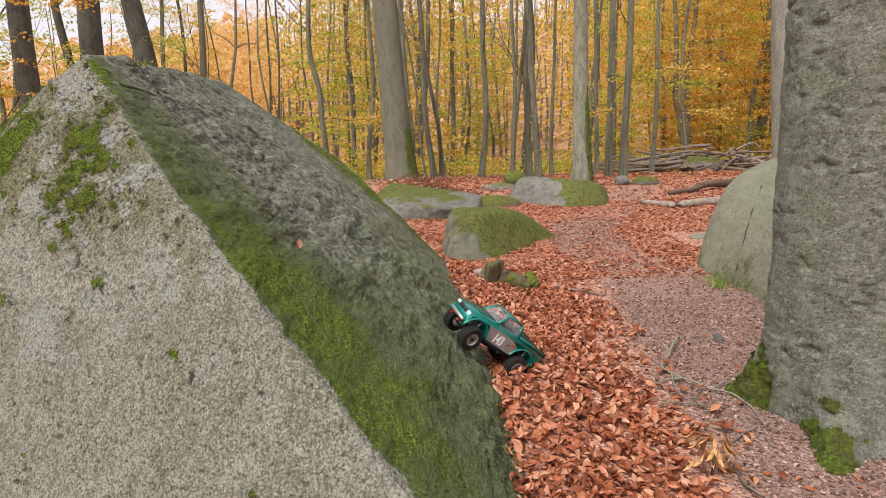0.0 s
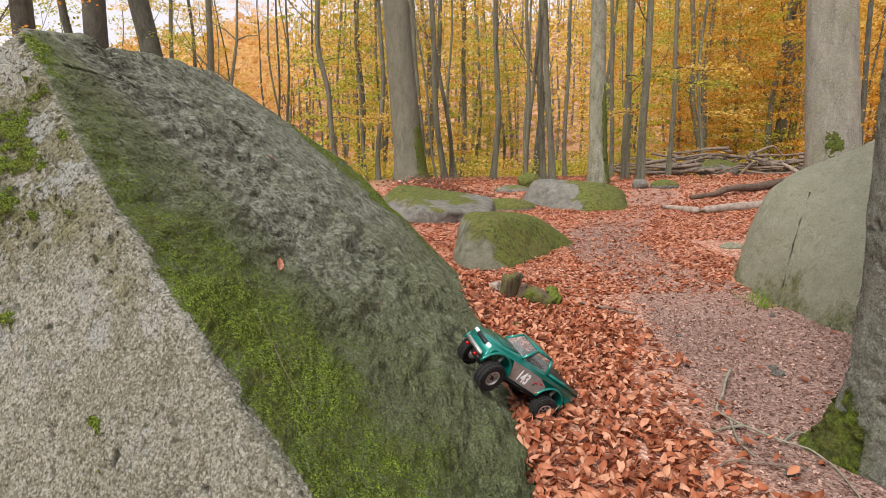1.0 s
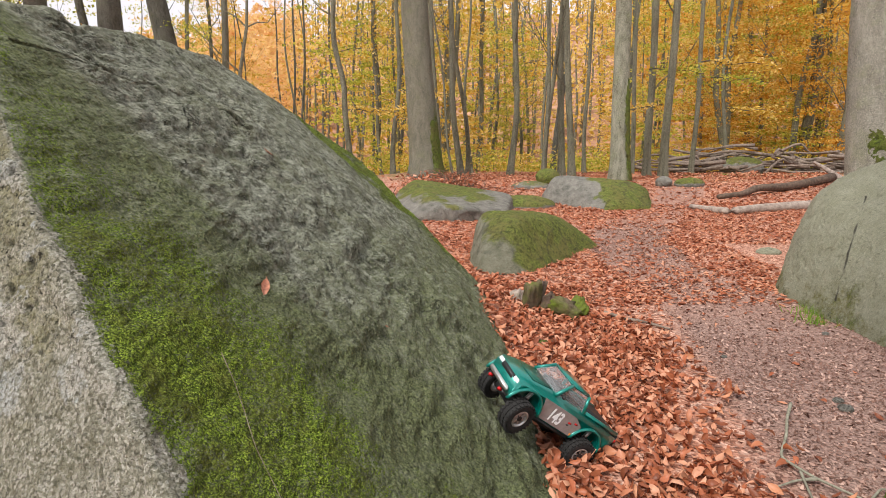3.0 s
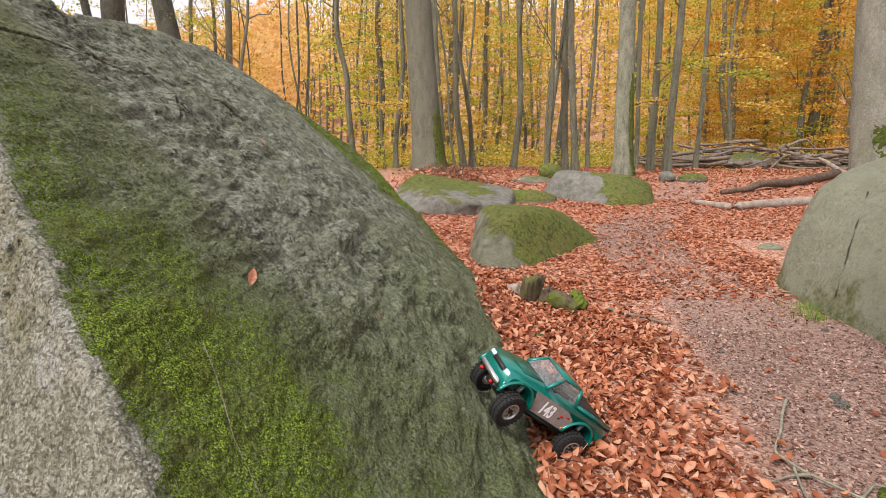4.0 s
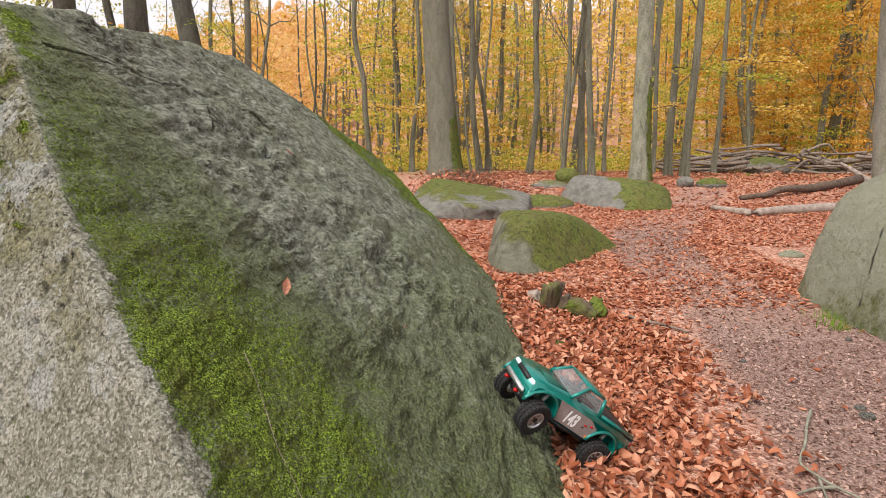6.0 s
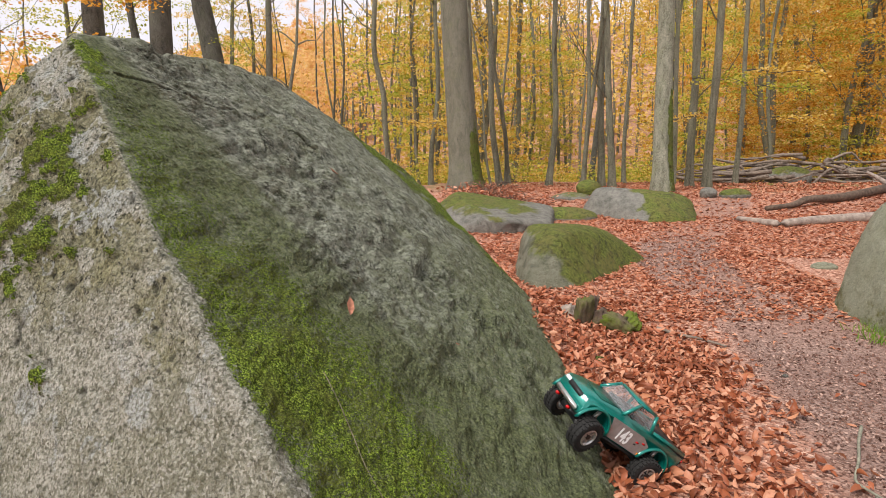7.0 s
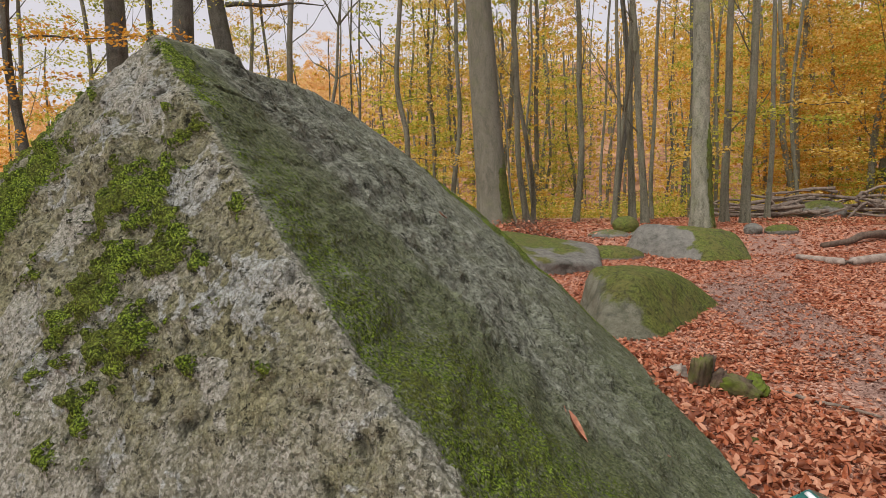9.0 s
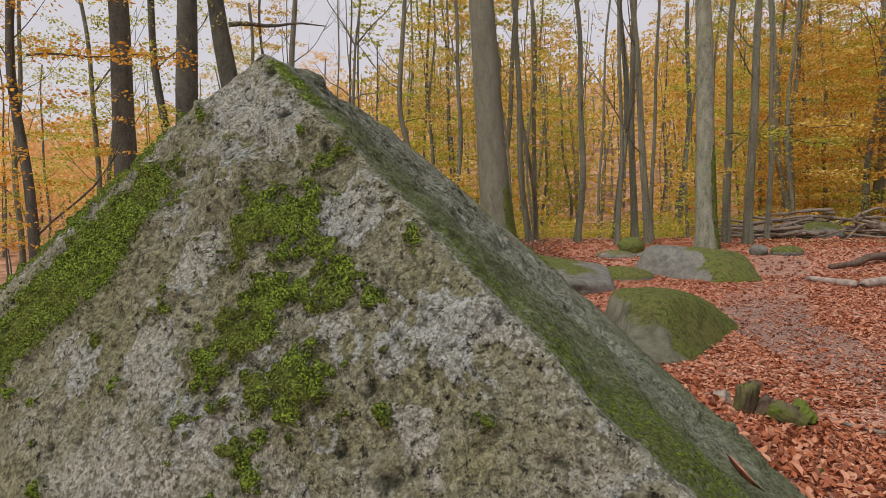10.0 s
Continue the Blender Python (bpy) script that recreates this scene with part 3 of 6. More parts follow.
def build_boulder():
    centre = np.array((-1.0, 3.9, 0.55))
    planes = [(SLOPE_N, (-0.674, 2.594, 0.967)), ((-0.319, -0.853, 0.414), (-1.26, 2.11, 0.98)),
              ((-0.63, -0.20, 0.75), (-1.904, 2.848, 1.710)), ((0.05, 0.99, 0.06), (-1.3, 6.07, 1.5)), ((0.61, 0.77, 0.08), (-0.35, 5.62, 0.66)),
              ((-0.55, 0.6, 0.3), (-2.4, 5.0, 1.0)), ((-0.93, -0.2, 0.25), (-2.75, 3.6, 0.7)), ((0, 0, -1), (0, 0, -0.6)),
              ((0.93, -0.05, 0.35), (0.42, 3.4, 0.0)), ((-0.2, -0.05, 0.97), (-1.75, 4.4, 1.99)), ((-0.341, -0.779, 0.528), (-1.465, 2.648, 1.708)), ((-0.05, -0.30, 0.95), (-1.70, 2.95, 1.92))]

    def fineness(p):
        """Fine where the camera passes, coarse at the back and underground."""
        far = line_gap(p, (-0.1, 1.2, 1.2), (-1.1, 1.7, 1.4))[0]
        hidden = (p[:, 2] < 0.0) | (p[:, 0] < -2.9) | ((p[:, 0] < -1.9) & (p[:, 1] > 3.3))
        return np.where(hidden, 0.12, np.maximum(0.0105, 0.0075 * far))

    u, f = ico(5)
    pos = u
    for k in range(9):
        r, share = faceted(u, centre, planes, SHARP)
        pos = centre + u * r[:, None]
        before = len(pos)
        pos, f = split_long(pos, f, fineness)
        u = pos - centre
        u /= np.linalg.norm(u, axis=1, keepdims=True)
        if len(pos) == before:
            break
    # finer along the cracks
    r, share = faceted(u, centre, planes, SHARP)
    pos, f = split_long(centre + u * r[:, None], f, lambda p: np.where(np.array([g for _, g in crack_gaps(p)]).min(0) < 0.03, 0.008, 9.0))
    u = pos - centre
    u /= np.linalg.norm(u, axis=1, keepdims=True)
    r, share = faceted(u, centre, planes, SHARP)
    pos = centre + u * r[:, None]
    outward = sum(share[i][:, None] * np.array(p[0], float) / np.linalg.norm(p[0]) for i, p in enumerate(planes))
    outward /= np.linalg.norm(outward, axis=1, keepdims=True)
    x, y, z = pos.T
    slope_w = share[0] + share[4] + share[3] + share[8] * 0.6 + share[9]
    front_w = share[1] + share[10] + share[11]
    near = y < 3.4
    n1 = qfbm(pos, 5, 3, 51)
    n2 = qfbm(pos, 24, 3, 53)
    n3 = qfbm(pos, 60, 2, 55)
    ridge_gap, along = line_gap(pos, *RIDGE)
    # broad undulation, knobs, pits and grain
    d = 0.014 * qfbm(pos, 1.7, 3, 3) + 0.006 * qfbm(pos, 7, 2, 5)
    patch = sstep(-0.25, 0.25, qfbm(pos, 3, 2, 8))
    rough = qfbm(pos, 26, 3, 7, 0.6)
    upper = sstep(0.95, 1.25, z + 0.2 * n1)
    pits = np.clip(rough - 0.27, 0, 1) * (0.15 + 0.35 * patch + 0.45 * upper)
    knob = np.exp(-((x + 1.75) / 0.36) ** 2 - ((z - 1.55) / 0.36) ** 2) * front_w
    d = d + front_w * (-0.045 * pits + (0.004 + 0.006 * upper) * qfbm(pos, 38, 3, 9, 0.65)) + knob * (0.05 * np.abs(qfbm(pos, 6.5, 3, 12)) + 0.018 * n2 - 0.012)
    # ledges that flake off along the slope, most of them away from the ridge
    run = pos * np.array((1.5, 0.6, 1.5))
    flaky = sstep(0.15, 0.55, ridge_gap - 0.30 * sstep(0.25, 0.6, along) + 0.25 * n1) * (0.35 + 0.65 * sstep(-0.2, 0.25, qfbm(pos, 1.6, 2, 29)))
    stair = 9 * (qfbm(run, 6.0, 4, 25, 0.55) + 0.3 * qfbm(run, 1.3, 2, 26))
    riser = stair - np.floor(stair)
    flake = (np.floor(stair) + sstep(0.84, 1.0, riser)) / 9
    chips = qfbm(run, 15, 4, 23, 0.62)
    calm = (1 - 0.65 * sstep(4.0, 5.2, y)) * (1 - 0.7 * np.exp(-((pos - np.array((-1.6, 2.85, 1.85))) ** 2).sum(1) / 0.09))
    d = d + calm * slope_w * (0.075 * flake * (0.25 + 0.75 * flaky) + (0.007 + 0.014 * flaky) * chips)
    # cracks across the slope
    crack = 0 * x
    wave = np.clip(qfbm(pos, 5, 2, 43) + 0.55, 0.15, 1)
    for wide, gap in crack_gaps(pos):
        w = wide * (0.25 + 0.9 * wave)
        crack = np.maximum(crack, sstep(1.15, 0.55, gap / w) * slope_w)
        d = d + slope_w * 1.2 * wide * np.exp(-(gap / (5 * wide)) ** 2)
    d = d - 0.035 * crack
    # moss: a band along the ridge that thins into single tufts, cushions on the front, the far shoulder
    over = -(pos @ np.array((-0.319, -0.853, 0.414)) + 0.99)
    past = sstep(0.020, 0.055, over + 0.06 * n1 + 0.03 * n2 + 0.02 * n3)
    wide = np.interp(along, (0, 0.25, 0.5, 0.8, 1), (0.05, 0.08, 0.15, 0.22, 0.20))
    band = np.where(ridge_gap < wide + 0.06, 1.0, np.exp(-((ridge_gap - wide - 0.06) / (2.0 * wide)) ** 2)) * np.interp(along, (0, 0.12, 0.35, 0.6, 0.9, 1), (0.0, 0.45, 0.72, 1.0, 0.9, 0.5))
    moss = slope_w * past * np.clip(band * 0.80 + 0.42 * n1 * sstep(0.0, 0.3, band), 0, 1)
    crown_gap = line_gap(pos, (-1.60, 2.83, 1.83), (-1.42, 2.66, 1.70))[0]
    moss = np.maximum(moss, sstep(0.25, 0.7, np.exp(-(crown_gap / 0.07) ** 2) + 0.35 * n2 + 0.2 * n3) * near)
    warp = 0.035 * qfbm(pos, 9, 3, 57)
    lush = 0 * x
    for bx, bz, br in MOSS_BLOBS:
        far = np.hypot(x + warp - bx, (z + warp - bz) * 0.9)
        lush = np.maximum(lush, np.exp(-(far / (br * 1.25)) ** 2))
    strip = np.exp(-((x + 1.50 - 0.15 * (z - 1.3)) / 0.22) ** 2 - ((z - 1.25) / 0.30) ** 2)
    field = lush * 0.72 + 0.46 * strip + 0.66 * n2 + 0.6 * n3 + 0.40 * qfbm(pos, 11, 2, 59)
    cushion = front_w * sstep(0.66, 1.02, field) * near
    cushion = np.maximum(cushion, front_w * near * sstep(0.36, 0.54, qfbm(pos, 20, 3, 63) + 0.25 * n3 + 0.25 * strip - 0.06) * sstep(0.3, 0.75, strip + 0.35 * upper))
    # the left shoulder, grown over along its edge
    edge_gap = line_gap(pos, (-1.78, 2.72, 1.70), (-2.75, 2.45, 0.75))[0]
    cushion = np.maximum(cushion, sstep(0.35, 0.7, sstep(-1.72, -1.95, x) * np.exp(-(edge_gap / 0.15) ** 2) + 0.4 * n1 + 0.3 * n2 + 0.2 * n3) * (near & (x < -1.7)))
    cushion = np.maximum(cushion, sstep(0.30, 0.6, share[2] + 0.35 * n1 + 0.3 * n2) * near * sstep(-1.75, -1.95, x))
    cushion = np.maximum(cushion, front_w * sstep(0.32, 0.5, qfbm(pos, 17, 3, 65) + 0.2 * n3) * sstep(-1.5, -1.9, x) * near * 0.9)
    back = sstep(0.45, 0.85, sstep(5.0, 5.6, y) * 0.8 + 0.5 * n1) * slope_w * sstep(0.2, 0.6, z)
    lump = np.abs(qfbm(pos, 42, 2, 61))
    d = d + cushion * (0.008 + 0.030 * lump + 0.014 * np.clip(n2, 0, 1)) + moss * (0.002 + 0.008 * lump + 0.006 * n3)
    moss = np.maximum(np.maximum(moss, cushion * 1.25), back)
    # lichen plaques
    pale = 0 * d
    for bx, bz, br in PALE_BLOBS:
        far = np.hypot(x + warp * 0.8 - bx, z + warp * 0.8 - bz)
        pale = np.maximum(pale, sstep(1.15, 0.75, far / br - 0.6 * n2 - 0.5 * n3) * np.where(z > 1.05, 1.0, 0.62))
    spots = np.random.default_rng(31)
    for _ in range(90):
        bx, bz, br = -1.85 + 1.15 * spots.random(), 0.62 + 1.05 * spots.random(), 0.010 + 0.026 * spots.random() ** 2
        far = np.hypot(x + warp * 0.3 - bx, z + warp * 0.3 - bz) / br - 0.2 * n3
        pale = np.maximum(pale, np.maximum(sstep(1.15, 0.9, far) * sstep(0.55, 0.8, far), 0.45 * sstep(1.1, 0.9, far)) * 0.8)
    crust = sstep(0.28, 0.42, qfbm(pos, 10, 4, 71, 0.65) + 0.15 * n3) * 0.7
    pale = np.maximum(pale, crust * (0.4 + 0.6 * upper)) * front_w * (1 - np.clip(moss, 0, 1))
    edge = np.exp(-(ridge_gap / 0.10) ** 2) * front_w
    pale = np.maximum(pale, sstep(0.35, 0.7, edge + 0.3 * n1) * 0.5)
    d = d + 0.004 * pale
    me = mesh_from("boulder", pos + outward * d[:, None], f)
    mask(me, "moss", moss)
    mask(me, "lichen", pale)
    mask(me, "slope", np.clip(sstep(0.25, 0.75, share[0] + share[4] + share[3] + share[9] + share[8]), 0, 1) * np.maximum(past, sstep(0.0, -0.2, along - 0.02) + (ridge_gap > 0.5)).clip(0, 1))
    far_edge = np.interp(along, (0, 0.2, 0.5, 0.8), (0.3, 0.55, 1.0, 1.6))
    mask(me, "tint", np.clip(sstep(1.15, 0.45, ridge_gap / far_edge + 0.25 * n1) * 0.85 + 0.70 * sstep(1.05, 0.55, z) + 0.4 * sstep(5.0, 5.6, y), 0, 1) * slope_w * past)
    mask(me, "algae", front_w * np.clip(0.20 + 0.85 * upper * np.exp(-((x + 1.35) / 0.9) ** 2) + 0.35 * qfbm(pos, 2.1, 3, 77) + 0.35 * sstep(-1.7, -2.0, x), 0, 1))
    # shade painted at the ledges' risers and in the hollows between chips
    ledge_shade = sstep(0.70, 0.84, riser) * sstep(1.0, 0.90, riser) * flaky * sstep(-0.15, 0.25, qfbm(pos, 6, 2, 27)) * 0.62
    cavity_shade = slope_w * np.maximum(sstep(0.25, 0.5, -chips) * 0.35 * flaky, ledge_shade)
    # dark rim of stone round the moss cushions
    moss_rim = front_w * sstep(0.55, 0.95, field + 0.45 * rough) * (1 - np.clip(cushion, 0, 1)) * near * 0.5
    # crack and pit interiors are darkened in colour as shade, besides their real depth
    mask(me, "dark", np.maximum(np.maximum(crack, cavity_shade * (1 - np.clip(moss, 0, 1))), np.maximum(front_w * sstep(0.05, 0.2, pits) * 0.8 * (1 - 0.6 * cushion), moss_rim)))
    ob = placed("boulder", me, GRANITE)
    return tagged(ob, "large grey granite boulder with a mossy sloping side and lichen patches", "boulder")


boulder = build_boulder()


def rock(name, centre, planes, power, label, material, level=5, rough=0.03, seed=1, moss=None, grain=0.013, category="rock", freq=1.0, line=()):
    centre = np.array(centre, float)
    u, f = ico(level)
    way = [(np.array(p) - centre) / np.linalg.norm(np.array(p) - centre) for p in line]
    for _ in range(3 if line else 0):
        u, f = split_long(u, f, lambda m: np.where(np.min([line_gap(m, p, q)[0] for p, q in zip(way[:-1], way[1:])], axis=0) < 0.03, 0.0022, 9.0))
        u = u / np.linalg.norm(u, axis=1, keepdims=True)
    r, share = faceted(u, centre, [(n, np.array(p, float)) for n, p in planes], power)
    pos = centre + u * r[:, None]
    d = rough * fbm(pos, 2.2 * freq, 4, seed) + grain * fbm(pos, 16 * freq, 3, seed + 9)
    me = mesh_from(name, centre * 0 + u * (r + d)[:, None], f)
    nrm = np.zeros(len(u) * 3)
    me.vertices.foreach_get("normal", nrm)
    nrm = nrm.reshape(-1, 3)
    noisy = fbm(pos, 3.0 * freq, 4, seed + 20)
    mask(me, "moss", np.clip(moss(pos, nrm, noisy), 0, 1) if moss else 0 * r)
    dark = sstep(0.03, 0.0, np.abs(fbm(pos, 1.6 * freq, 3, seed + 30))) * (0.15 if line else 0.5)
    for p, q in zip(way[:-1], way[1:]):
        dark = np.maximum(dark, sstep(1.0, 0.4, line_gap(u + 0.012 * fbm(pos, 6, 3, 3)[:, None], p, q)[0] * 2.0 / 0.014) * 0.9)
    mask(me, "dark", dark)
    ob = placed(name, me, material)
    ob.location = centre
    return tagged(ob, label, category)


def dome(centre, rx, ry, rz):
    """Planes round an ellipsoid, for a rounded rock."""
    c = np.array(centre, float)
    out = []
    for az in range(0, 360, 40):
        for el in (-25, 0, 30, 60):
            a, e = radians(az + el * 0.7), radians(el)
            n = np.array((math.cos(a) * math.cos(e), math.sin(a) * math.cos(e), math.sin(e)))
            out.append((n / np.array((rx, ry, rz)), c + n * np.array((rx, ry, rz))))
    return out + [((0, 0, 1), c + np.array((0, 0, rz))), ((0, 0, -1), c - np.array((0, 0, rz)))]


rock("boulder", (4.6, 6.6, 0.3), [((-0.97, -0.02, 0.22), (2.77, 5.6, 0.2)), ((-0.72, -0.15, 0.66), (3.03, 6.0, 0.90)), ((-0.42, -0.30, 0.85), (3.5, 6.2, 1.27)),
      ((-0.15, -0.1, 1), (4.6, 6.6, 1.70)), ((-0.3, 0.45, 0.84), (3.5, 6.25, 1.27)), ((-0.72, 0.66, 0.2), (3.0, 6.62, 0.12)), ((-0.1, 1, 0.3), (4.5, 8.8, 0.5)), ((1, 0, 0.3), (6.6, 6.6, 0.5)),
      ((-0.35, -0.9, 0.25), (3.3, 4.15, 0.3)), ((0.2, -1, 0.3), (5, 3.9, 0.4)), ((0, 0, -1), (4, 6, -0.5))], 18,
     "smooth pale greenish boulder with a fine dark crack", PALE_STONE, 7, 0.045, 5, lambda p, n, k: sstep(0.25, 0.02, p[:, 2] - 0.1 + 0.3 * k) * 0.6, category="boulder",
     line=((3.158, 5.874, 0.986), (2.964, 5.659, 0.805), (2.857, 5.555, 0.664), (2.778, 5.454, 0.441), (2.749, 5.431, 0.313), (2.721, 5.409, 0.185)))
rock("mossy_boulder", (0.65, 7.75, 0.1), [((-0.10, -0.95, 0.30), (0.2, 6.86, 0.1)), ((-0.97, -0.05, 0.25), (0.02, 7.2, 0.15)), ((0.70, -0.46, 0.55), (0.98, 7.55, 0.10)), ((0.08, 0.04, 1.0), (0.75, 7.6, 0.555)),
      ((-0.45, -0.2, 0.87), (0.16, 7.3, 0.43)), ((0.55, 0.05, 0.83), (1.20, 8.0, 0.42)), ((0.2, 0.95, 0.3), (0.9, 9.0, 0.2)), ((-0.6, 0.7, 0.4), (0.0, 8.3, 0.3)), ((0, 0, -1), (0, 7, -0.3)), ((0.1, -0.75, 0.65), (0.5, 7.05, 0.36))], 11,
     "low rounded boulder under green moss among fallen leaves", MOSS_STONE, 6, 0.05, 12,
     lambda p, n, k: sstep(-0.15, 0.40, 1.3 * (p[:, 0] - 0.30) + 0.9 * (p[:, 2] - 0.30) + 0.45 * n[:, 2] - 0.08 + 0.6 * k), category="boulder")
rock("flat_boulder", (-0.45, 11.2, 0.15), [((-0.25, -0.95, -0.10), (-0.6, 10.25, 0.35)), ((0.50, -0.85, -0.10), (0.2, 10.5, 0.35)), ((0.16, -0.10, 1), (-0.45, 11.0, 0.47)), ((1, -0.1, 0.2), (0.66, 11.2, 0.3)), ((0, 1, 0.4), (-0.4, 12.6, 0.3)),
      ((-1, 0, 0.5), (-1.6, 11, 0.2)), ((-0.45, -0.25, 0.9), (-0.95, 11, 0.42)), ((0, 0, -1), (0, 11, -0.15))], 16,
     "flat grey boulder capped with moss and fallen leaves", GREY_STONE, 6, 0.08, 23, lambda p, n, k: sstep(0.0, 0.16, p[:, 2] - 0.36 + 0.22 * k) * sstep(0.2, 0.6, n[:, 2] + 0.3 * k), category="boulder")
rock("flat_stone", (1.0, 12.6, 0.16), dome((1.0, 12.6, 0.16), 0.75, 0.6, 0.24), 7, "long low mossy stone lying in the leaves", GREY_STONE, 5, 0.05, 29,
     lambda p, n, k: sstep(0.1, 0.5, n[:, 2] + 0.4 * k))
rock("moss_boulder", (2.7, 13.1, 0.1), [((-0.75, -0.55, 0.35), (1.82, 12.8, 0.2)), ((0.25, -0.95, 0.25), (2.45, 11.9, 0.1)), ((-0.25, -0.45, 0.85), (2.1, 12.7, 0.46)), ((0.35, -0.35, 0.87), (3.05, 12.7, 0.52)), ((0.1, 0.1, 1), (2.9, 13.3, 0.64)),
      ((0.85, -0.25, 0.45), (3.65, 13.2, 0.3)), ((0, 1, 0.4), (2.7, 14.6, 0.3)), ((-0.7, 0.6, 0.4), (1.9, 14, 0.3)), ((0, 0, -1), (2, 13, -0.3))], 12,
     "grey boulder half covered with bright green moss", GREY_STONE, 6, 0.06, 35, lambda p, n, k: sstep(-0.05, 0.12, (p[:, 0] - 2.48) + 0.3 * (p[:, 2] - 0.3) + 0.35 * k) * sstep(-0.5, 0.1, n[:, 2] + 0.5 * k + 0.2), category="boulder")
rock("mossy_block", (1.92, 15.9, 0.52), dome((1.92, 15.9, 0.52), 0.33, 0.3, 0.26), 10, "small dark block of stone covered with moss", GREY_STONE, 4, 0.04, 41, lambda p, n, k: 0.95 + 0 * k, freq=2)
rock("low_stone", (1.42, 15.2, 0.3), dome((1.42, 15.2, 0.3), 0.55, 0.4, 0.2), 8, "low grey stone with thin moss", GREY_STONE, 4, 0.04, 43, lambda p, n, k: sstep(0.4, 0.9, n[:, 2] + 0.5 * k) * 0.7, freq=2)
rock("low_stone", (2.18, 15.2, 0.32), dome((2.18, 15.2, 0.32), 0.35, 0.3, 0.16), 8, "small pale grey stone half sunk in litter", GREY_STONE, 4, 0.04, 47, lambda p, n, k: sstep(0.6, 0.9, n[:, 2] + 0.4 * k) * 0.5, freq=2)
rock("grey_stone", (4.72, 15.6, 0.42), dome((4.72, 15.6, 0.42), 0.2, 0.2, 0.17), 12, "angular light grey stone at the path's end", GREY_STONE, 4, 0.03, 53, freq=2)
rock("mossy_stone", (5.35, 15.6, 0.38), dome((5.35, 15.6, 0.38), 0.4, 0.3, 0.18), 8, "small mossy stone beside the path's end", GREY_STONE, 4, 0.04, 59, lambda p, n, k: sstep(-0.1, 0.4, n[:, 2] + 0.4 * k), freq=2)
rock("pale_stone", (3.52, 7.95, 0.1), dome((3.52, 7.95, 0.1), 0.16, 0.13, 0.07), 8, "small pale green stone beside the boulder", PALE_STONE, 4, 0.01, 61, freq=4)
rock("mossy_block", (10.9, 25.2, 0.35), dome((10.9, 25.2, 0.35), 0.9, 0.6, 0.5), 12, "grey block of stone inside the brushwood", GREY_STONE, 4, 0.08, 67, lambda p, n, k: sstep(0.3, 0.8, n[:, 2] + 0.5 * k))


# ---- trees ----
def tube(path, radii, sides=12, seed=0, rough=0.0, cap=True, flare=0.0):
    """Verts and faces of a bent tapering trunk or branch along path."""
    path, radii = np.asarray(path, float), np.asarray(radii, float)
    tang = np.gradient(path, axis=0)
    tang /= np.linalg.norm(tang, axis=1, keepdims=True)
    ref = np.array((1.0, 0, 0)) if abs(tang[0][0]) < 0.8 else np.array((0, 1.0, 0))
    a = np.cross(tang, ref)
    a /= np.linalg.norm(a, axis=1, keepdims=True)
    b = np.cross(tang, a)
    th = np.arange(sides) * 2 * np.pi / sides
    ring = np.cos(th)[None, :, None] * a[:, None] + np.sin(th)[None, :, None] * b[:, None]
    v = path[:, None] + ring * radii[:, None, None]
    if rough:
        q = v.reshape(-1, 3)
        k = 1 + rough * fbm(q * np.array((1, 1, 0.4)) + seed * 7.3, 3.0 / max(radii[0], 0.05) * 0.3, 3, seed)
        v = path[:, None] + (v - path[:, None]) * k.reshape(v.shape[0], sides, 1)
    v = v.reshape(-1, 3)
    n = len(path)
    i, j = np.meshgrid(np.arange(n - 1), np.arange(sides), indexing="ij")
    i, j = i.ravel(), j.ravel()
    k = (j + 1) % sides
    f = np.stack([i * sides + j, i * sides + k, (i + 1) * sides + k, (i + 1) * sides + j], -1)
    if cap:
        v = np.concatenate([v, path[[0]], path[[-1]]])
        e = np.arange(sides)
        g = (e + 1) % sides
        lo = np.stack([np.full(sides, n * sides), g, e, e], -1)
        hi = np.stack([np.full(sides, n * sides + 1), (n - 1) * sides + e, (n - 1) * sides + g, (n - 1) * sides + g], -1)
        return v, f, lo[:, :3], hi[:, :3]
    return v, f, np.zeros((0, 3), int), np.zeros((0, 3), int)


def tubes_mesh(name, many, moss=None):
    """One mesh of several tubes: quads as pairs of triangles."""
    vs, fs, at = [], [], 0
    for v, f, lo, hi in many:
        tri = np.concatenate([f[:, [0, 1, 2]], f[:, [0, 2, 3]], lo, hi]) + at
        vs.append(v)
        fs.append(tri)
        at += len(v)
    v = np.concatenate(vs)
    me = mesh_from(name, v, np.concatenate(fs))
    mask(me, "moss", moss(v) if moss else 0 * v[:, 0])
    return me


def leaf_cards(centres, normals, size, rng, long=1.5):
    """Small pointed leaves, four corners each, folded a little."""
    n = len(centres)
    t = rng.normal(size=(n, 3))
    t -= (t * normals).sum(1, keepdims=True) * normals
    t /= np.linalg.norm(t, axis=1, keepdims=True) + 1e-9
    b = np.cross(normals, t)
    s = size[:, None]
    v = np.stack([centres - t * s * long * 0.5, centres + b * s * 0.5 + normals * s * 0.12, centres + t * s * long * 0.5, centres - b * s * 0.5 + normals * s * 0.12], 1).reshape(-1, 3)
    i = np.arange(n) * 4
    return v, np.stack([i, i + 1, i + 2, i + 3], -1)


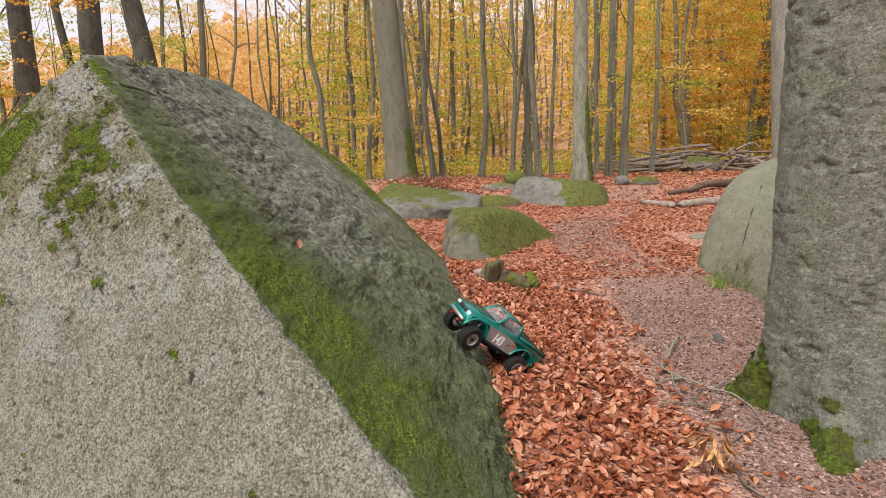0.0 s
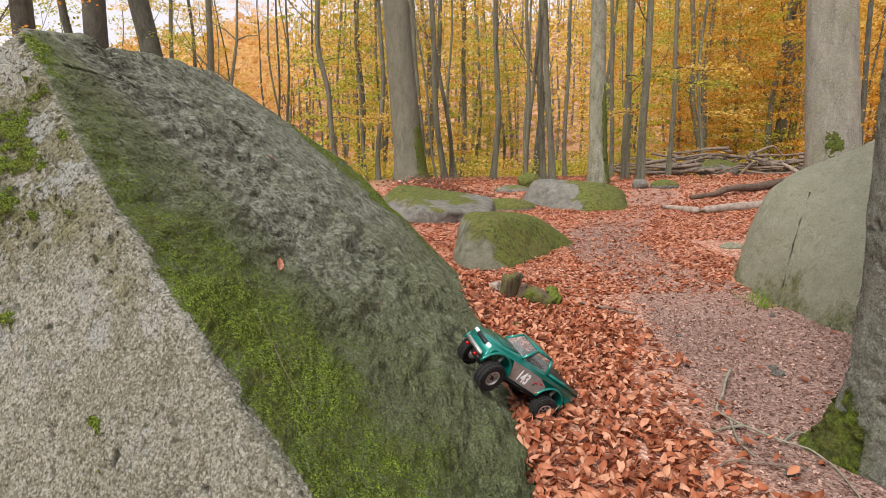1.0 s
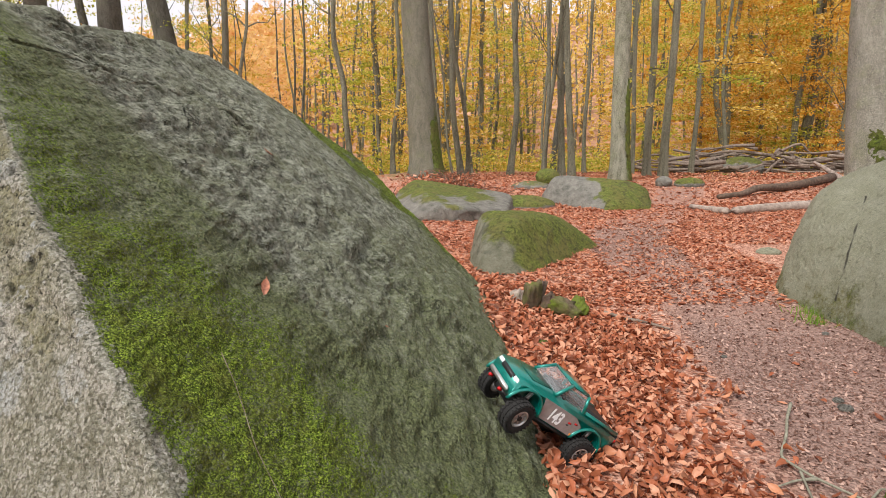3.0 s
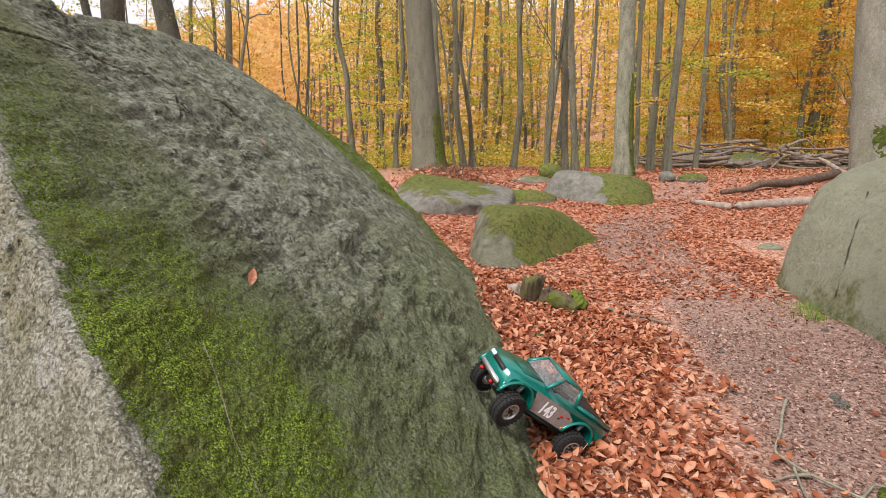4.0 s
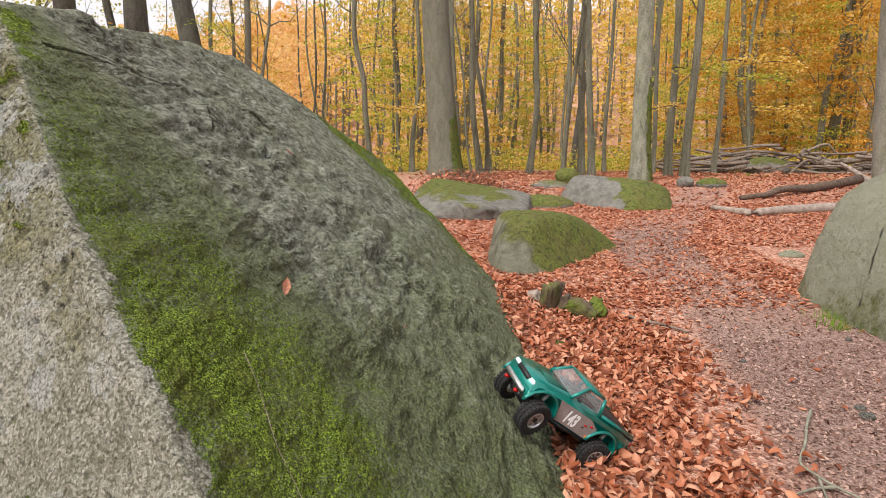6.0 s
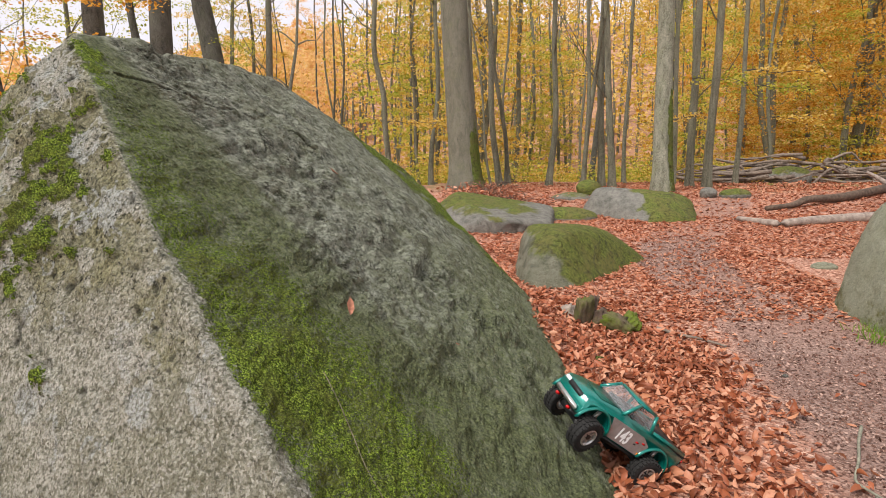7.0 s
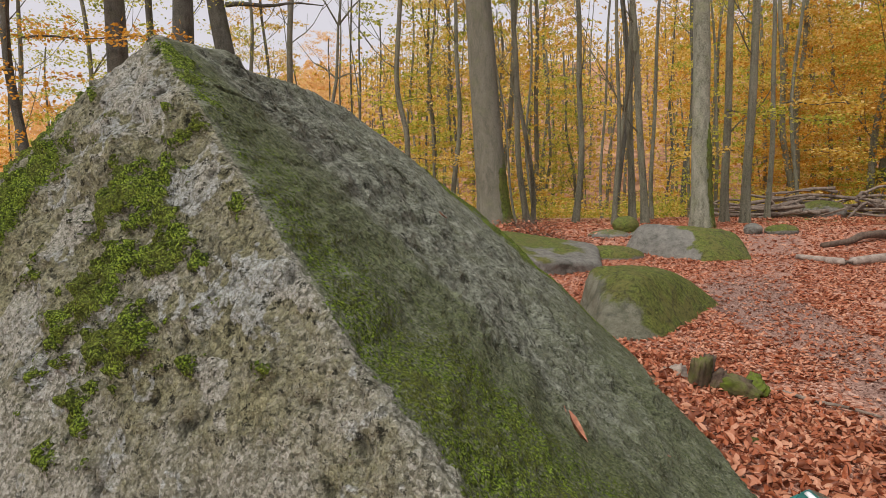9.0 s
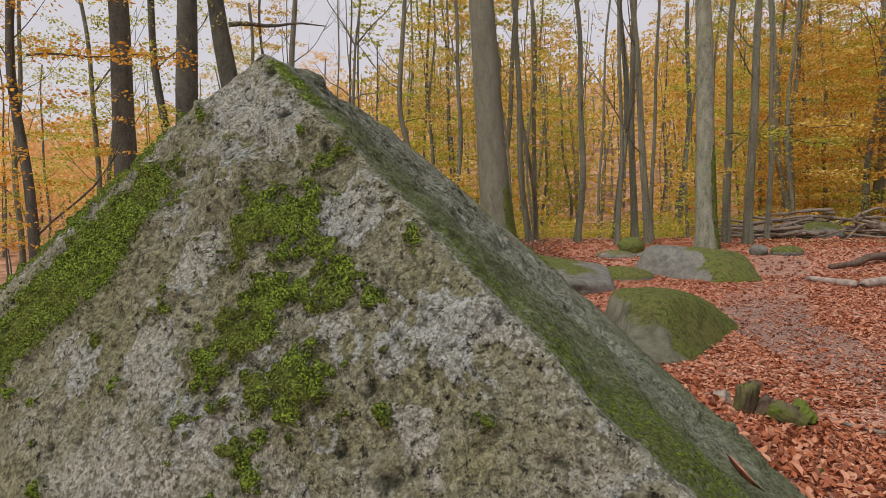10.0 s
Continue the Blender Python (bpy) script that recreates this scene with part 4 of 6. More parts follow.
def crown_mesh(name, seed, low, high, spread, sprays, per, size, flat=0.10, thin_low=0.0):
    """Foliage in flat layered sprays round a stem, as beeches carry it."""
    rng = np.random.default_rng(seed)
    cz = low + (high - low) * rng.random(sprays) ** (1.0 - thin_low)
    ang = rng.random(sprays) * 2 * np.pi
    rad = spread * np.sqrt(rng.random(sprays)) * (0.45 + 0.55 * np.sin(np.clip((cz - low) / (high - low), 0.05, 0.95) * np.pi))
    c = np.stack([np.cos(ang) * rad, np.sin(ang) * rad, cz - 0.10 * rad], -1)
    reach = 0.45 + 0.8 * rng.random(sprays)
    k = np.repeat(np.arange(sprays), per)
    m = len(k)
    th, rr = rng.random(m) * 2 * np.pi, np.sqrt(rng.random(m)) * reach[k]
    out = np.stack([np.cos(ang[k]), np.sin(ang[k])], -1)
    lx, ly = np.cos(th) * rr * 1.35, np.sin(th) * rr * 0.7
    p = c[k] + np.stack([out[:, 0] * lx - out[:, 1] * ly, out[:, 1] * lx + out[:, 0] * ly, rng.normal(size=m) * flat - 0.12 * np.abs(lx)], -1)
    nrm = rng.normal(size=(m, 3)) * 0.55 + np.array((0, 0, 1.0))
    nrm /= np.linalg.norm(nrm, axis=1, keepdims=True)
    v, f = leaf_cards(p, nrm, size * (0.7 + 0.6 * rng.random(m)), rng)
    return mesh_from(name, v, f, smooth=False)


def stem_path(x, y, lean, height, bend, seed, z0, lean_y=0.0, steps=14, sway=()):
    rng = np.random.default_rng(seed)
    z = np.linspace(-0.15, 1.0, steps) * height
    z[0] = -0.3
    ph = rng.random(4) * 6.28
    k = np.clip(z / height, 0, 1)
    wx = bend * (np.sin(k * 7 + ph[0]) - np.sin(ph[0]) + 0.5 * np.sin(k * 15 + ph[1]) - 0.5 * np.sin(ph[1]))
    wy = bend * (np.sin(k * 6 + ph[2]) - np.sin(ph[2]))
    if sway:
        wx = 0.25 * wx + np.interp(z, [p for p, _ in sway], [q for _, q in sway])
        wx[1:-1] = (wx[:-2] + 2 * wx[1:-1] + wx[2:]) / 4
    return np.stack([x + lean * z + wx, y + lean_y * z + wy, z0 + z], -1)


CROWNS = {}


def crown_kind(key):
    """Shared crown meshes: slender young trees near the clearing, wider crowns behind."""
    if key not in CROWNS:
        kind, nr = key
        if kind == "young":
            CROWNS[key] = crown_mesh("crown", 100 + nr, 0.6, 11.0, 2.7, 105, 50, 0.088, 0.05)
        elif kind == "wide":
            CROWNS[key] = crown_mesh("crown", 200 + nr, 0.6, 24.0, 4.3, 185, 48, 0.13, 0.07)
        else:
            CROWNS[key] = crown_mesh("crown", 300 + nr, 2.6, 12.0, 3.0, 70, 64, 0.072, 0.05)
    return CROWNS[key]


def tree(x, y, dia, lean, material, label, leaves=None, kind="young", height=14.0, bend=0.10, seed=1, sides=12, moss_h=0.0, limbs=3, group="trees of the wood", name="beech_tree", sway=()):
    z0 = gz(x, y)
    path = stem_path(x, y, lean, height, bend, seed, z0, steps=40, sway=sway)
    zz = np.clip((path[:, 2] - z0), 0, height)
    rad = dia / 2 * (1.06 - 0.55 * zz / height) * (1 + 0.45 * np.exp(-zz / max(0.35, dia * 0.5)))
    base = new(name)
    base.location = (x, y, z0)
    off = np.array((x, y, z0))
    many = [tube(path - off, rad, sides, seed, 0.06)]
    me = tubes_mesh("trunk", many, (lambda v: np.clip(moss_h - v[:, 2], 0, 1) * (0.5 + 0.45 * np.sign(v[:, 0] - 0.1 * moss_h))) if moss_h else None)
    placed("trunk", me, material, base)
    rng = np.random.default_rng(seed + 5)
    for k in range(limbs):
        j = int(rng.integers(12, 35))
        a = rng.random() * 6.28
        ln = (0.9 + 1.7 * rng.random()) * (1 + dia)
        s = np.linspace(0, 1, 7)
        go = np.stack([np.cos(a) * s * ln, np.sin(a) * s * ln, ln * (0.75 * s + 0.45 * s ** 2) + 0.09 * np.sin(s * 8 + a)], -1)
        wood_r = rad[j] * (0.20 - 0.17 * s) + 0.004
        arms = [tube(path[j] - off + go, wood_r, 6)]
        for q in (2, 4):
            b = a + (0.8 if q == 2 else -0.9)
            arms.append(tube(path[j] - off + go[q] + np.stack([np.cos(b) * s * ln * 0.4, np.sin(b) * s * ln * 0.4, ln * (0.30 * s + 0.12 * s ** 2)], -1), wood_r * 0.55 * (1 - 0.6 * s) + 0.003, 5))
        placed("limb", tubes_mesh("limb", arms), material, base)
    if leaves:
        cr = placed("crown", crown_kind((kind, seed % 5)), None, base)
        if not cr.data.materials:
            cr.data.materials.append(leaves)
        cr.material_slots[0].link = "OBJECT"
        cr.material_slots[0].material = leaves
        cr.rotation_euler = (0, 0, rng.random() * 6.28)
    return tagged(base, label, "tree", group)


# the big old trunks
stout_trunk = tree(-1.29, 17.6, 0.80, -0.061, BEECH_BARK, "stout grey beech trunk with moss at its foot", None, height=16, bend=0.03, seed=3, sides=28, moss_h=2.3, limbs=0, group="old beeches")
spotted_trunk = tree(3.86, 16.5, 0.42, -0.042, MOTTLED_BARK, "straight grey beech trunk spotted with pale lichen", None, height=16, bend=0.05, seed=4, sides=20, moss_h=1.2, limbs=1, group="old beeches")
pale_trunk = tree(6.35, 10.35, 0.76, -0.107, PALE_BARK, "pale smooth beech trunk with a moss patch", None, height=14, bend=0.03, seed=6, sides=28, moss_h=1.3, limbs=0, group="old beeches")


def moss_patch(owner, angle, low, high, wide, radius, lean, flare=0.0, fall=0.4):
    """A ragged cushion of moss on a trunk."""
    a, h = np.meshgrid(np.linspace(-wide, wide, 40), np.linspace(low, high, 44))
    a, h = a.ravel(), h.ravel()
    radius = radius * (1 - 0.03 * h) * (1 + flare * np.exp(-np.clip(h, 0, 9) / fall))
    p = np.stack([radius * np.cos(angle + a), radius * np.sin(angle + a), h], -1)
    hug = 1 - (a / wide) ** 2 - (2 * (h - low) / (high - low) - 1) ** 2 + 0.9 * fbm(p, 9, 4, 97)
    r = radius + np.where(hug > 0, 0.012 + 0.03 * np.sqrt(np.clip(hug, 0, 1)) + 0.02 * fbm(p, 30, 3, 98), -0.03)
    v = np.stack([r * np.cos(angle + a) + lean * h, r * np.sin(angle + a), h], -1)
    i = (np.arange(43)[:, None] * 40 + np.arange(39)[None, :]).ravel()
    f = np.stack([i, i + 1, i + 41, i + 40], -1)
    f = f[(hug[f] > -0.35).any(1)]
    me = mesh_from("moss", v, f)
    mask(me, "moss", 1.2 + 0 * a)
    mask(me, "dark", 0.3 + 0 * a)
    placed("moss", me, NEAR_MOSS, owner, "dark green moss cushion")


moss_patch(pale_trunk, 4.05, 0.9, 1.5, 0.42, 0.405, -0.107)
moss_patch(stout_trunk, 5.75, -0.1, 1.7, 0.55, 0.425, -0.061, 0.45)
moss_patch(spotted_trunk, 5.80, -0.1, 2.6, 0.60, 0.225, -0.042, 0.45, 0.35)
tree(-11.48, 16.7, 0.66, -0.027, DARK_BARK, "dark grey beech trunk behind the boulder", None, height=16, bend=0.05, seed=7, sides=18, limbs=0, group="old beeches")
tree(-11.31, 19.6, 0.80, 0.022, DARK_BARK, "thick dark grey beech trunk", None, height=17, bend=0.05, seed=8, sides=18, limbs=0, group="old beeches")
tree(-10.06, 22.0, 0.85, -0.131, DARK_BARK, "dark leaning beech trunk with a bare limb", None, height=15, bend=0.05, seed=9, sides=18, limbs=2, group="old beeches")
tree(-12.98, 21.4, 0.36, -0.047, DARK_BARK, "dark gnarled trunk that forks", LIME, "sparse", 13, 0.10, 10, 14, limbs=4)
tree(-12.85, 15.1, 0.27, -0.056, DARK_BARK, "slim dark trunk beside the boulder", ORANGE, "sparse", 13, 0.14, 11, 12, limbs=4)
tree(-9.49, 24.0, 0.33, 0.025, BEECH_BARK, "pale trunk that forks high up", None, height=12, bend=0.08, seed=12, sides=12, limbs=4)

SLIM = "slim grey beech trunk with golden autumn leaves"
# x, y, diameter, lean
tree(-4.16, 21, 0.20, -0.006, THIN_BARK, "slim grey beech trunk with a marked double bend", None, "young", 13, 0.05, 19, limbs=3, sway=((0.9, 0), (2.4, -0.12), (3.3, -0.06), (3.9, -0.27), (4.8, -0.40), (6, -0.33), (9, -0.1)))
for k, (x, y, dia, lean) in enumerate(((-4.44, 30, 0.16, 0.002), (-3.08, 24, 0.19, -0.005), (-1.62, 40, 0.28, 0.021), (-0.66, 22, 0.08, -0.168),
                                       (-0.33, 20, 0.19, -0.023), (-0.13, 20.5, 0.14, -0.068), (0.03, 24, 0.10, -0.013), (1.70, 45, 0.24, 0.006), (1.38, 22, 0.21, -0.022), (3.87, 45, 0.24, -0.078))):
    tree(x, y, dia, lean, THIN_BARK, SLIM, (GOLD, LIME, GOLD, LIME)[k % 4] if y > 27 else None, "young", 13, 0.13, 20 + k, limbs=3)
for k, (x, y, dia, lean) in enumerate(((4.91, 50, 0.27, -0.072), (2.18, 19, 0.12, -0.012), (2.26, 19.5, 0.14, 0.057), (2.89, 20, 0.21, -0.037), (3.05, 19, 0.20, -0.059), (4.38, 24, 0.15, 0.006),
                                       (5.93, 23, 0.17, -0.044), (8.64, 30, 0.16, -0.053), (5.60, 20, 0.23, 0.010), (5.63, 18.5, 0.23, 0.028), (8.46, 24, 0.18, -0.019), (14.90, 40, 0.26, -0.052))):
    tree(x, y, dia, lean, THIN_BARK, SLIM, (GOLD, LIME, GOLD)[k % 3] if y > 29 else None, "young", 13, 0.06, 40 + k, limbs=2)
for k, (x, y, dia, lean) in enumerate(((14.18, 34.5, 0.33, -0.113), (14.17, 34.6, 0.33, 0.016), (17.74, 38, 0.26, -0.058), (17.08, 33.3, 0.33, 0.040), (17.79, 33.6, 0.54, 0.024), (21.0, 38, 0.19, -0.032),
                                       (17.62, 30, 0.37, -0.031), (-14.1, 30, 0.27, 0.036), (-17.48, 24, 0.20, 0.041), (-16.3, 22, 0.21, -0.04), (-23.16, 26, 0.27, 0.04))):
    tree(x, y, dia, lean, THIN_BARK, "grey beech trunk among orange autumn leaves", LIME if x < 0 else (ORANGE, GOLD, ORANGE, LIME)[k % 4], "sparse" if x < 0 else "young", 14, 0.12, 60 + k, limbs=5)

# the wood behind, tree by tree
wood = np.random.default_rng(77)
for k in range(118):
    y = 26 + 50 * wood.random() ** 0.85
    x = y * (-1.05 + 2.0 * wood.random())
    side = x / y
    pick = int(wood.integers(0, 5))
    if side < -0.3 and k % 3:
        continue
    leaves = (RUSSET, ORANGE, RUSSET, LIME, GOLD)[pick] if side < -0.3 else ((GOLD, LIME, GOLD, ORANGE, LIME)[pick] if side < 0.3 else (GOLD, LIME, ORANGE, GOLD, LIME)[pick])
    leafy = k % 2 == 0 and y > 33 and (side > -0.2 or k % 8 == 0)
    tree(x, y, 0.13 + 0.2 * wood.random() ** 2, 0.08 * (wood.random() - 0.5), DARK_BARK if k % 3 == 0 else THIN_BARK, "beech in autumn leaf in the wood behind" if leafy else "slim bare trunk in the wood behind", leaves if leafy else None,
         "wide", 23, 0.22, 100 + k, 8, limbs=3, group="trees of the wood behind")


def far_wood():
    """The hillside behind: stems and leaf masses, beyond counting."""
    rng = np.random.default_rng(5)
    n = 900
    y = 75 + 260 * rng.random(n) ** 1.3
    x = y * (-1.25 + 2.4 * rng.random(n))
    z = ground_z(x, y)
    stems = []
    for i in range(0, n):
        h = 14.0 if x[i] / y[i] > -0.3 else 7.0
        p = np.array(((x[i], y[i], z[i] - 0.5), (x[i] + 0.2, y[i], z[i] + h * 0.5), (x[i] + rng.normal() * 0.6, y[i], z[i] + h)))
        stems.append(tube(p, (0.22, 0.17, 0.08), 5, cap=False))
    ob = placed("far_trunks", tubes_mesh("far_trunks", stems), THIN_BARK)
    tagged(ob, "slim trunks of the wood on the far hillside", "trees", kind="stuff")
    for nm, mat, lo, hi, lab in (("far_foliage", RUSSET, -9, -0.28, "russet autumn leaves of the far wood"), ("far_foliage", GOLD, -0.42, 0.9, "golden autumn leaves of the far wood"), ("far_foliage", ORANGE, 0.22, 9, "orange autumn leaves of the far wood")):
        pick = (x / y > lo) & (x / y < hi)
        idx = np.repeat(np.nonzero(pick)[0], 260 if mat is RUSSET else 110)
        m = len(idx)
        hh = 1.0 + 19 * rng.random(m)
        a, rr = rng.random(m) * 6.28, 4.2 * np.sqrt(rng.random(m)) * np.sin(np.clip(hh / 20, 0.15, 0.97) * np.pi) ** 0.6
        c = np.stack([x[idx] + np.cos(a) * rr, y[idx] + np.sin(a) * rr, z[idx] + hh], -1)
        side = x[idx] / y[idx]
        low = (c[:, 2] - 1.4) / y[idx] < np.interp(side, (-0.5, -0.30, -0.12, 0.0, 0.5), (0.205, 0.215, 0.225, 0.24, 0.30)) * (0.6 + 0.6 * rng.random(n)[idx])
        c, idx, m = c[low], idx[low], int(low.sum())
        nrm = rng.normal(size=(m, 3)) * 0.8 + np.array((0, -0.3, 0.8))
        nrm /= np.linalg.norm(nrm, axis=1, keepdims=True)
        v, f = leaf_cards(c, nrm, (0.35 + 0.35 * rng.random(m)) * (y[idx] / 110) ** 0.5, rng, 1.6)
        tagged(placed(nm, mesh_from(nm, v, f, False), mat), lab, "foliage", kind="stuff")


far_wood()


def undergrowth():
    """Low beech suckers and leafy twigs at the wood's edge."""
    rng = np.random.default_rng(15)
    for mat, lo, hi, lab in ((GOLD, -0.25, 0.60, "low golden beech undergrowth at the wood's edge"), (LIME, -0.22, 0.60, "low yellow-green undergrowth at the wood's edge")):
        n = 260
        y = 24 + 22 * rng.random(n)
        x = y * (lo + (hi - lo) * rng.random(n))
        y = np.where(x / y > 0.22, np.maximum(y, 30 + 0.3 * (y - 24)), y)
        idx = np.repeat(np.arange(n), 60)
        m = len(idx)
        h = (0.3 + 0.9 * rng.random(n))[idx] * rng.random(m) ** 0.7
        c = np.stack([x[idx] + rng.normal(size=m) * 0.35, y[idx] + rng.normal(size=m) * 0.35, ground_z(x, y)[idx] + 0.05 + h], -1)
        nrm = rng.normal(size=(m, 3)) * 0.6 + np.array((0, 0, 1.0))
        nrm /= np.linalg.norm(nrm, axis=1, keepdims=True)
        v, f = leaf_cards(c, nrm, 0.06 + 0.05 * rng.random(m), rng)
        tagged(placed("undergrowth", mesh_from("undergrowth", v, f, False), mat), lab, "undergrowth", kind="stuff")


undergrowth()


def near_tree():
    """The old beech beside the path, with root flares under moss."""
    x, y = 2.06, 2.80
    z0 = gz(x, y)
    ob = new("beech_tree")
    ob.location = (x, y, z0)
    sides, steps = 160, 260
    z = np.concatenate([np.linspace(-0.25, 2.2, 200), np.linspace(2.25, 8, steps - 200)])
    th = np.arange(sides) * 2 * np.pi / sides
    T, Z = np.meshgrid(th, z)
    r = 0.375 * (1 - 0.03 * Z) + 0.0 * T
    # roots: angle, strength, width
    for a, amount, wide, fall in ((2.70, 0.13, 0.30, 0.15), (4.05, 0.22, 0.20, 0.11), (4.75, 0.20, 0.35, 0.2), (1.6, 0.22, 0.4, 0.25), (0.2, 0.25, 0.4, 0.25), (5.6, 0.25, 0.3, 0.2)):
        da = np.angle(np.exp(1j * (T - a)))
        r = r + amount * np.exp(-(da / wide) ** 2) * np.exp(-np.clip(Z, -0.2, 9) / fall)
    r = r + 0.03 * np.exp(-np.clip(Z, 0, 9) / 0.3)
    v = np.stack([r * np.cos(T) - 0.03 * Z, r * np.sin(T), Z], -1).reshape(-1, 3)
    rel = 0.012 * fbm(v, 4, 3, 81) + 0.013 * fbm(v, 22, 5, 83, 0.65) - 0.010 * sstep(0.10, 0.0, np.abs(fbm(v * np.array((1, 1, 2.0)), 13, 3, 84))) * sstep(-0.1, 0.3, fbm(v, 3, 2, 82)) - 0.018 * sstep(0.28, 0.5, fbm(v * np.array((1, 1, 1.8)), 9, 3, 85))
    moss = sstep(0.45, 0.1, v[:, 2] - 0.02 + 0.25 * fbm(v, 5, 3, 87)) * (0.12 + 0.85 * np.exp(-(np.angle(np.exp(1j * (np.arctan2(v[:, 1], v[:, 0]) - 2.8))) / 0.42) ** 2) + 0.75 * np.exp(-(np.angle(np.exp(1j * (np.arctan2(v[:, 1], v[:, 0]) - 4.0 + 0.35 * fbm(v, 8, 3, 86)))) / 0.2) ** 2) * sstep(0.24, 0.04, v[:, 2] + 0.25 * fbm(v, 12, 3, 88)))
    moss = np.clip(moss, 0, 1)
    rel = rel + moss * (0.012 + 0.012 * fbm(v, 30, 3, 89))
    rad = np.hypot(v[:, 0], v[:, 1])
    v[:, :2] *= (1 + rel / rad)[:, None]
    i, j = np.meshgrid(np.arange(len(z) - 1), np.arange(sides), indexing="ij")
    i, j = i.ravel(), j.ravel()
    k = (j + 1) % sides
    me = mesh_from("trunk", v, np.stack([i * sides + j, i * sides + k, (i + 1) * sides + k, (i + 1) * sides + j], -1))
    mask(me, "moss", moss)
    placed("trunk", me, NEAR_BARK, ob)
    quads = np.stack([i * sides + j, i * sides + k, (i + 1) * sides + k, (i + 1) * sides + j], -1)
    quads = quads[moss[quads].mean(1) > 0.42]
    keep, back_to = np.unique(quads, return_inverse=True)
    w = v[keep].copy()
    lift = 0.004 + 0.020 * np.abs(fbm(w, 34, 3, 91)) + 0.012 * fbm(w, 70, 2, 93)
    w[:, :2] *= (1 + lift / np.hypot(w[:, 0], w[:, 1]))[:, None]
    cushion = mesh_from("moss", w, back_to.reshape(-1, 4))
    mask(cushion, "moss", 1.2 + 0 * w[:, 0])
    mask(cushion, "dark", sstep(0.10, -0.25, fbm(w, 34, 3, 91)) * 0.35)
    placed("moss", cushion, NEAR_MOSS, ob, "bright green moss cushion")
    return tagged(ob, "thick old beech trunk with lichened bark and mossy roots", "tree", "old beeches")


near_tree()


# ---- dead wood, stump, brushwood ----
def branch(name, pts, r0, r1, material, label="", parent=None, category="branch", seed=1, moss=None, sides=8, steps=16, rough=0.15):
    pts = np.array(pts, float)
    s = np.linspace(0, len(pts) - 1, steps)
    path = np.stack([np.interp(s, np.arange(len(pts)), pts[:, i]) for i in range(3)], -1)
    path[1:-1] = (path[:-2] + 2 * path[1:-1] + path[2:]) / 4
    k = s / s[-1]
    off = path[0].copy()
    me = tubes_mesh(name, [tube(path - off, r0 + (r1 - r0) * k, sides, seed, rough)], moss)
    ob = placed(name, me, material, parent, label if parent else "")
    ob.location = off
    return ob if parent else tagged(ob, label, category)


def on_ground(x, y, up=0.0):
    return (x, y, gz(x, y) + up)


branch("log", [on_ground(4.15, 12.2, 0.06), on_ground(4.5, 11.4, 0.07), on_ground(5.3, 11.8, 0.07), on_ground(7.2, 12.6, 0.09)], 0.045, 0.11, DEAD_WOOD, "barkless pale grey log lying in the leaves", category="log", seed=3, sides=12)
branch("log", [on_ground(5.2, 13.5, 0.05), on_ground(5.9, 13.9, 0.07), on_ground(6.3, 14.2, 0.16), on_ground(7.4, 14.9, 0.08), on_ground(9.0, 16.0, 0.12)], 0.05, 0.11, ROT_WOOD, "dark rotten log lying in the leaves", category="log", seed=4, sides=12)
branch("branch_end", [on_ground(9.2, 15.9, 0.05), on_ground(8.85, 16.1, 0.32), on_ground(8.6, 16.2, 0.48)], 0.08, 0.035, DEAD_WOOD, "broken pale branch end sticking up", category="log", seed=5)

stump = new("tree_stump")
stump.location = on_ground(0.5, 5.35, 0)
tagged(stump, "rotten broken stump overgrown with green moss", "stump")


def chunk(at, size, turn, seed, moss, material):
    """A jagged piece of rotten wood."""
    u, f = ico(4)
    rng = np.random.default_rng(seed)
    planes = [(n, np.array(n) * (0.75 + 0.35 * rng.random())) for n in [tuple(v / np.linalg.norm(v)) for v in rng.normal(size=(11, 3))] + [(0, 0, -1), (0, 0, 1), (1, 0, 0), (-1, 0, 0), (0, 1, 0), (0, -1, 0)]]
    r, share = faceted(u, np.zeros(3), planes, 70)
    p = u * r[:, None]
    p = p * (1 + 0.38 * fbm(p * np.array((3.0, 3.0, 0.7)), 1.6, 4, seed, 0.65))[:, None] * np.array(size)
    me = mesh_from("stump_piece", p, f)
    mask(me, "moss", np.clip(moss + 0.9 * fbm(p, 14, 3, seed + 3), 0, 1))
    ob = placed("stump_piece", me, material, stump)
    ob.location, ob.rotation_euler = at, [radians(a) for a in turn]


chunk((-0.07, 0.0, 0.10), (0.075, 0.050, 0.17), (10, -8, 35), 6, 0.35, ROT_WOOD)
chunk((0.00, 0.05, 0.12), (0.035, 0.04, 0.15), (-6, 20, 40), 7, 0.1, ROT_WOOD)
chunk((0.05, 0.02, 0.08), (0.05, 0.05, 0.10), (10, 24, 0), 17, 0.0, ROT_WOOD)
chunk((0.15, 0.0, 0.05), (0.15, 0.07, 0.075), (20, 22, -12), 8, 0.6, ROT_WOOD)
chunk((0.30, 0.03, 0.03), (0.065, 0.07, 0.085), (0, 26, 15), 9, 1.0, ROT_WOOD)
chunk((-0.20, 0.10, 0.05), (0.13, 0.07, 0.09), (5, -15, 30), 10, 0.0, DEAD_WOOD)
tagged(rock("moss_clump", (0.405, 4.40, 0.16), dome((0.405, 4.40, 0.16), 0.05, 0.05, 0.05), 6, "small green tuft of moss among the leaves", GREY_STONE, 4, 0.02, 71, lambda p, n, k: 0.9 + 0 * k, freq=8, category="moss"))

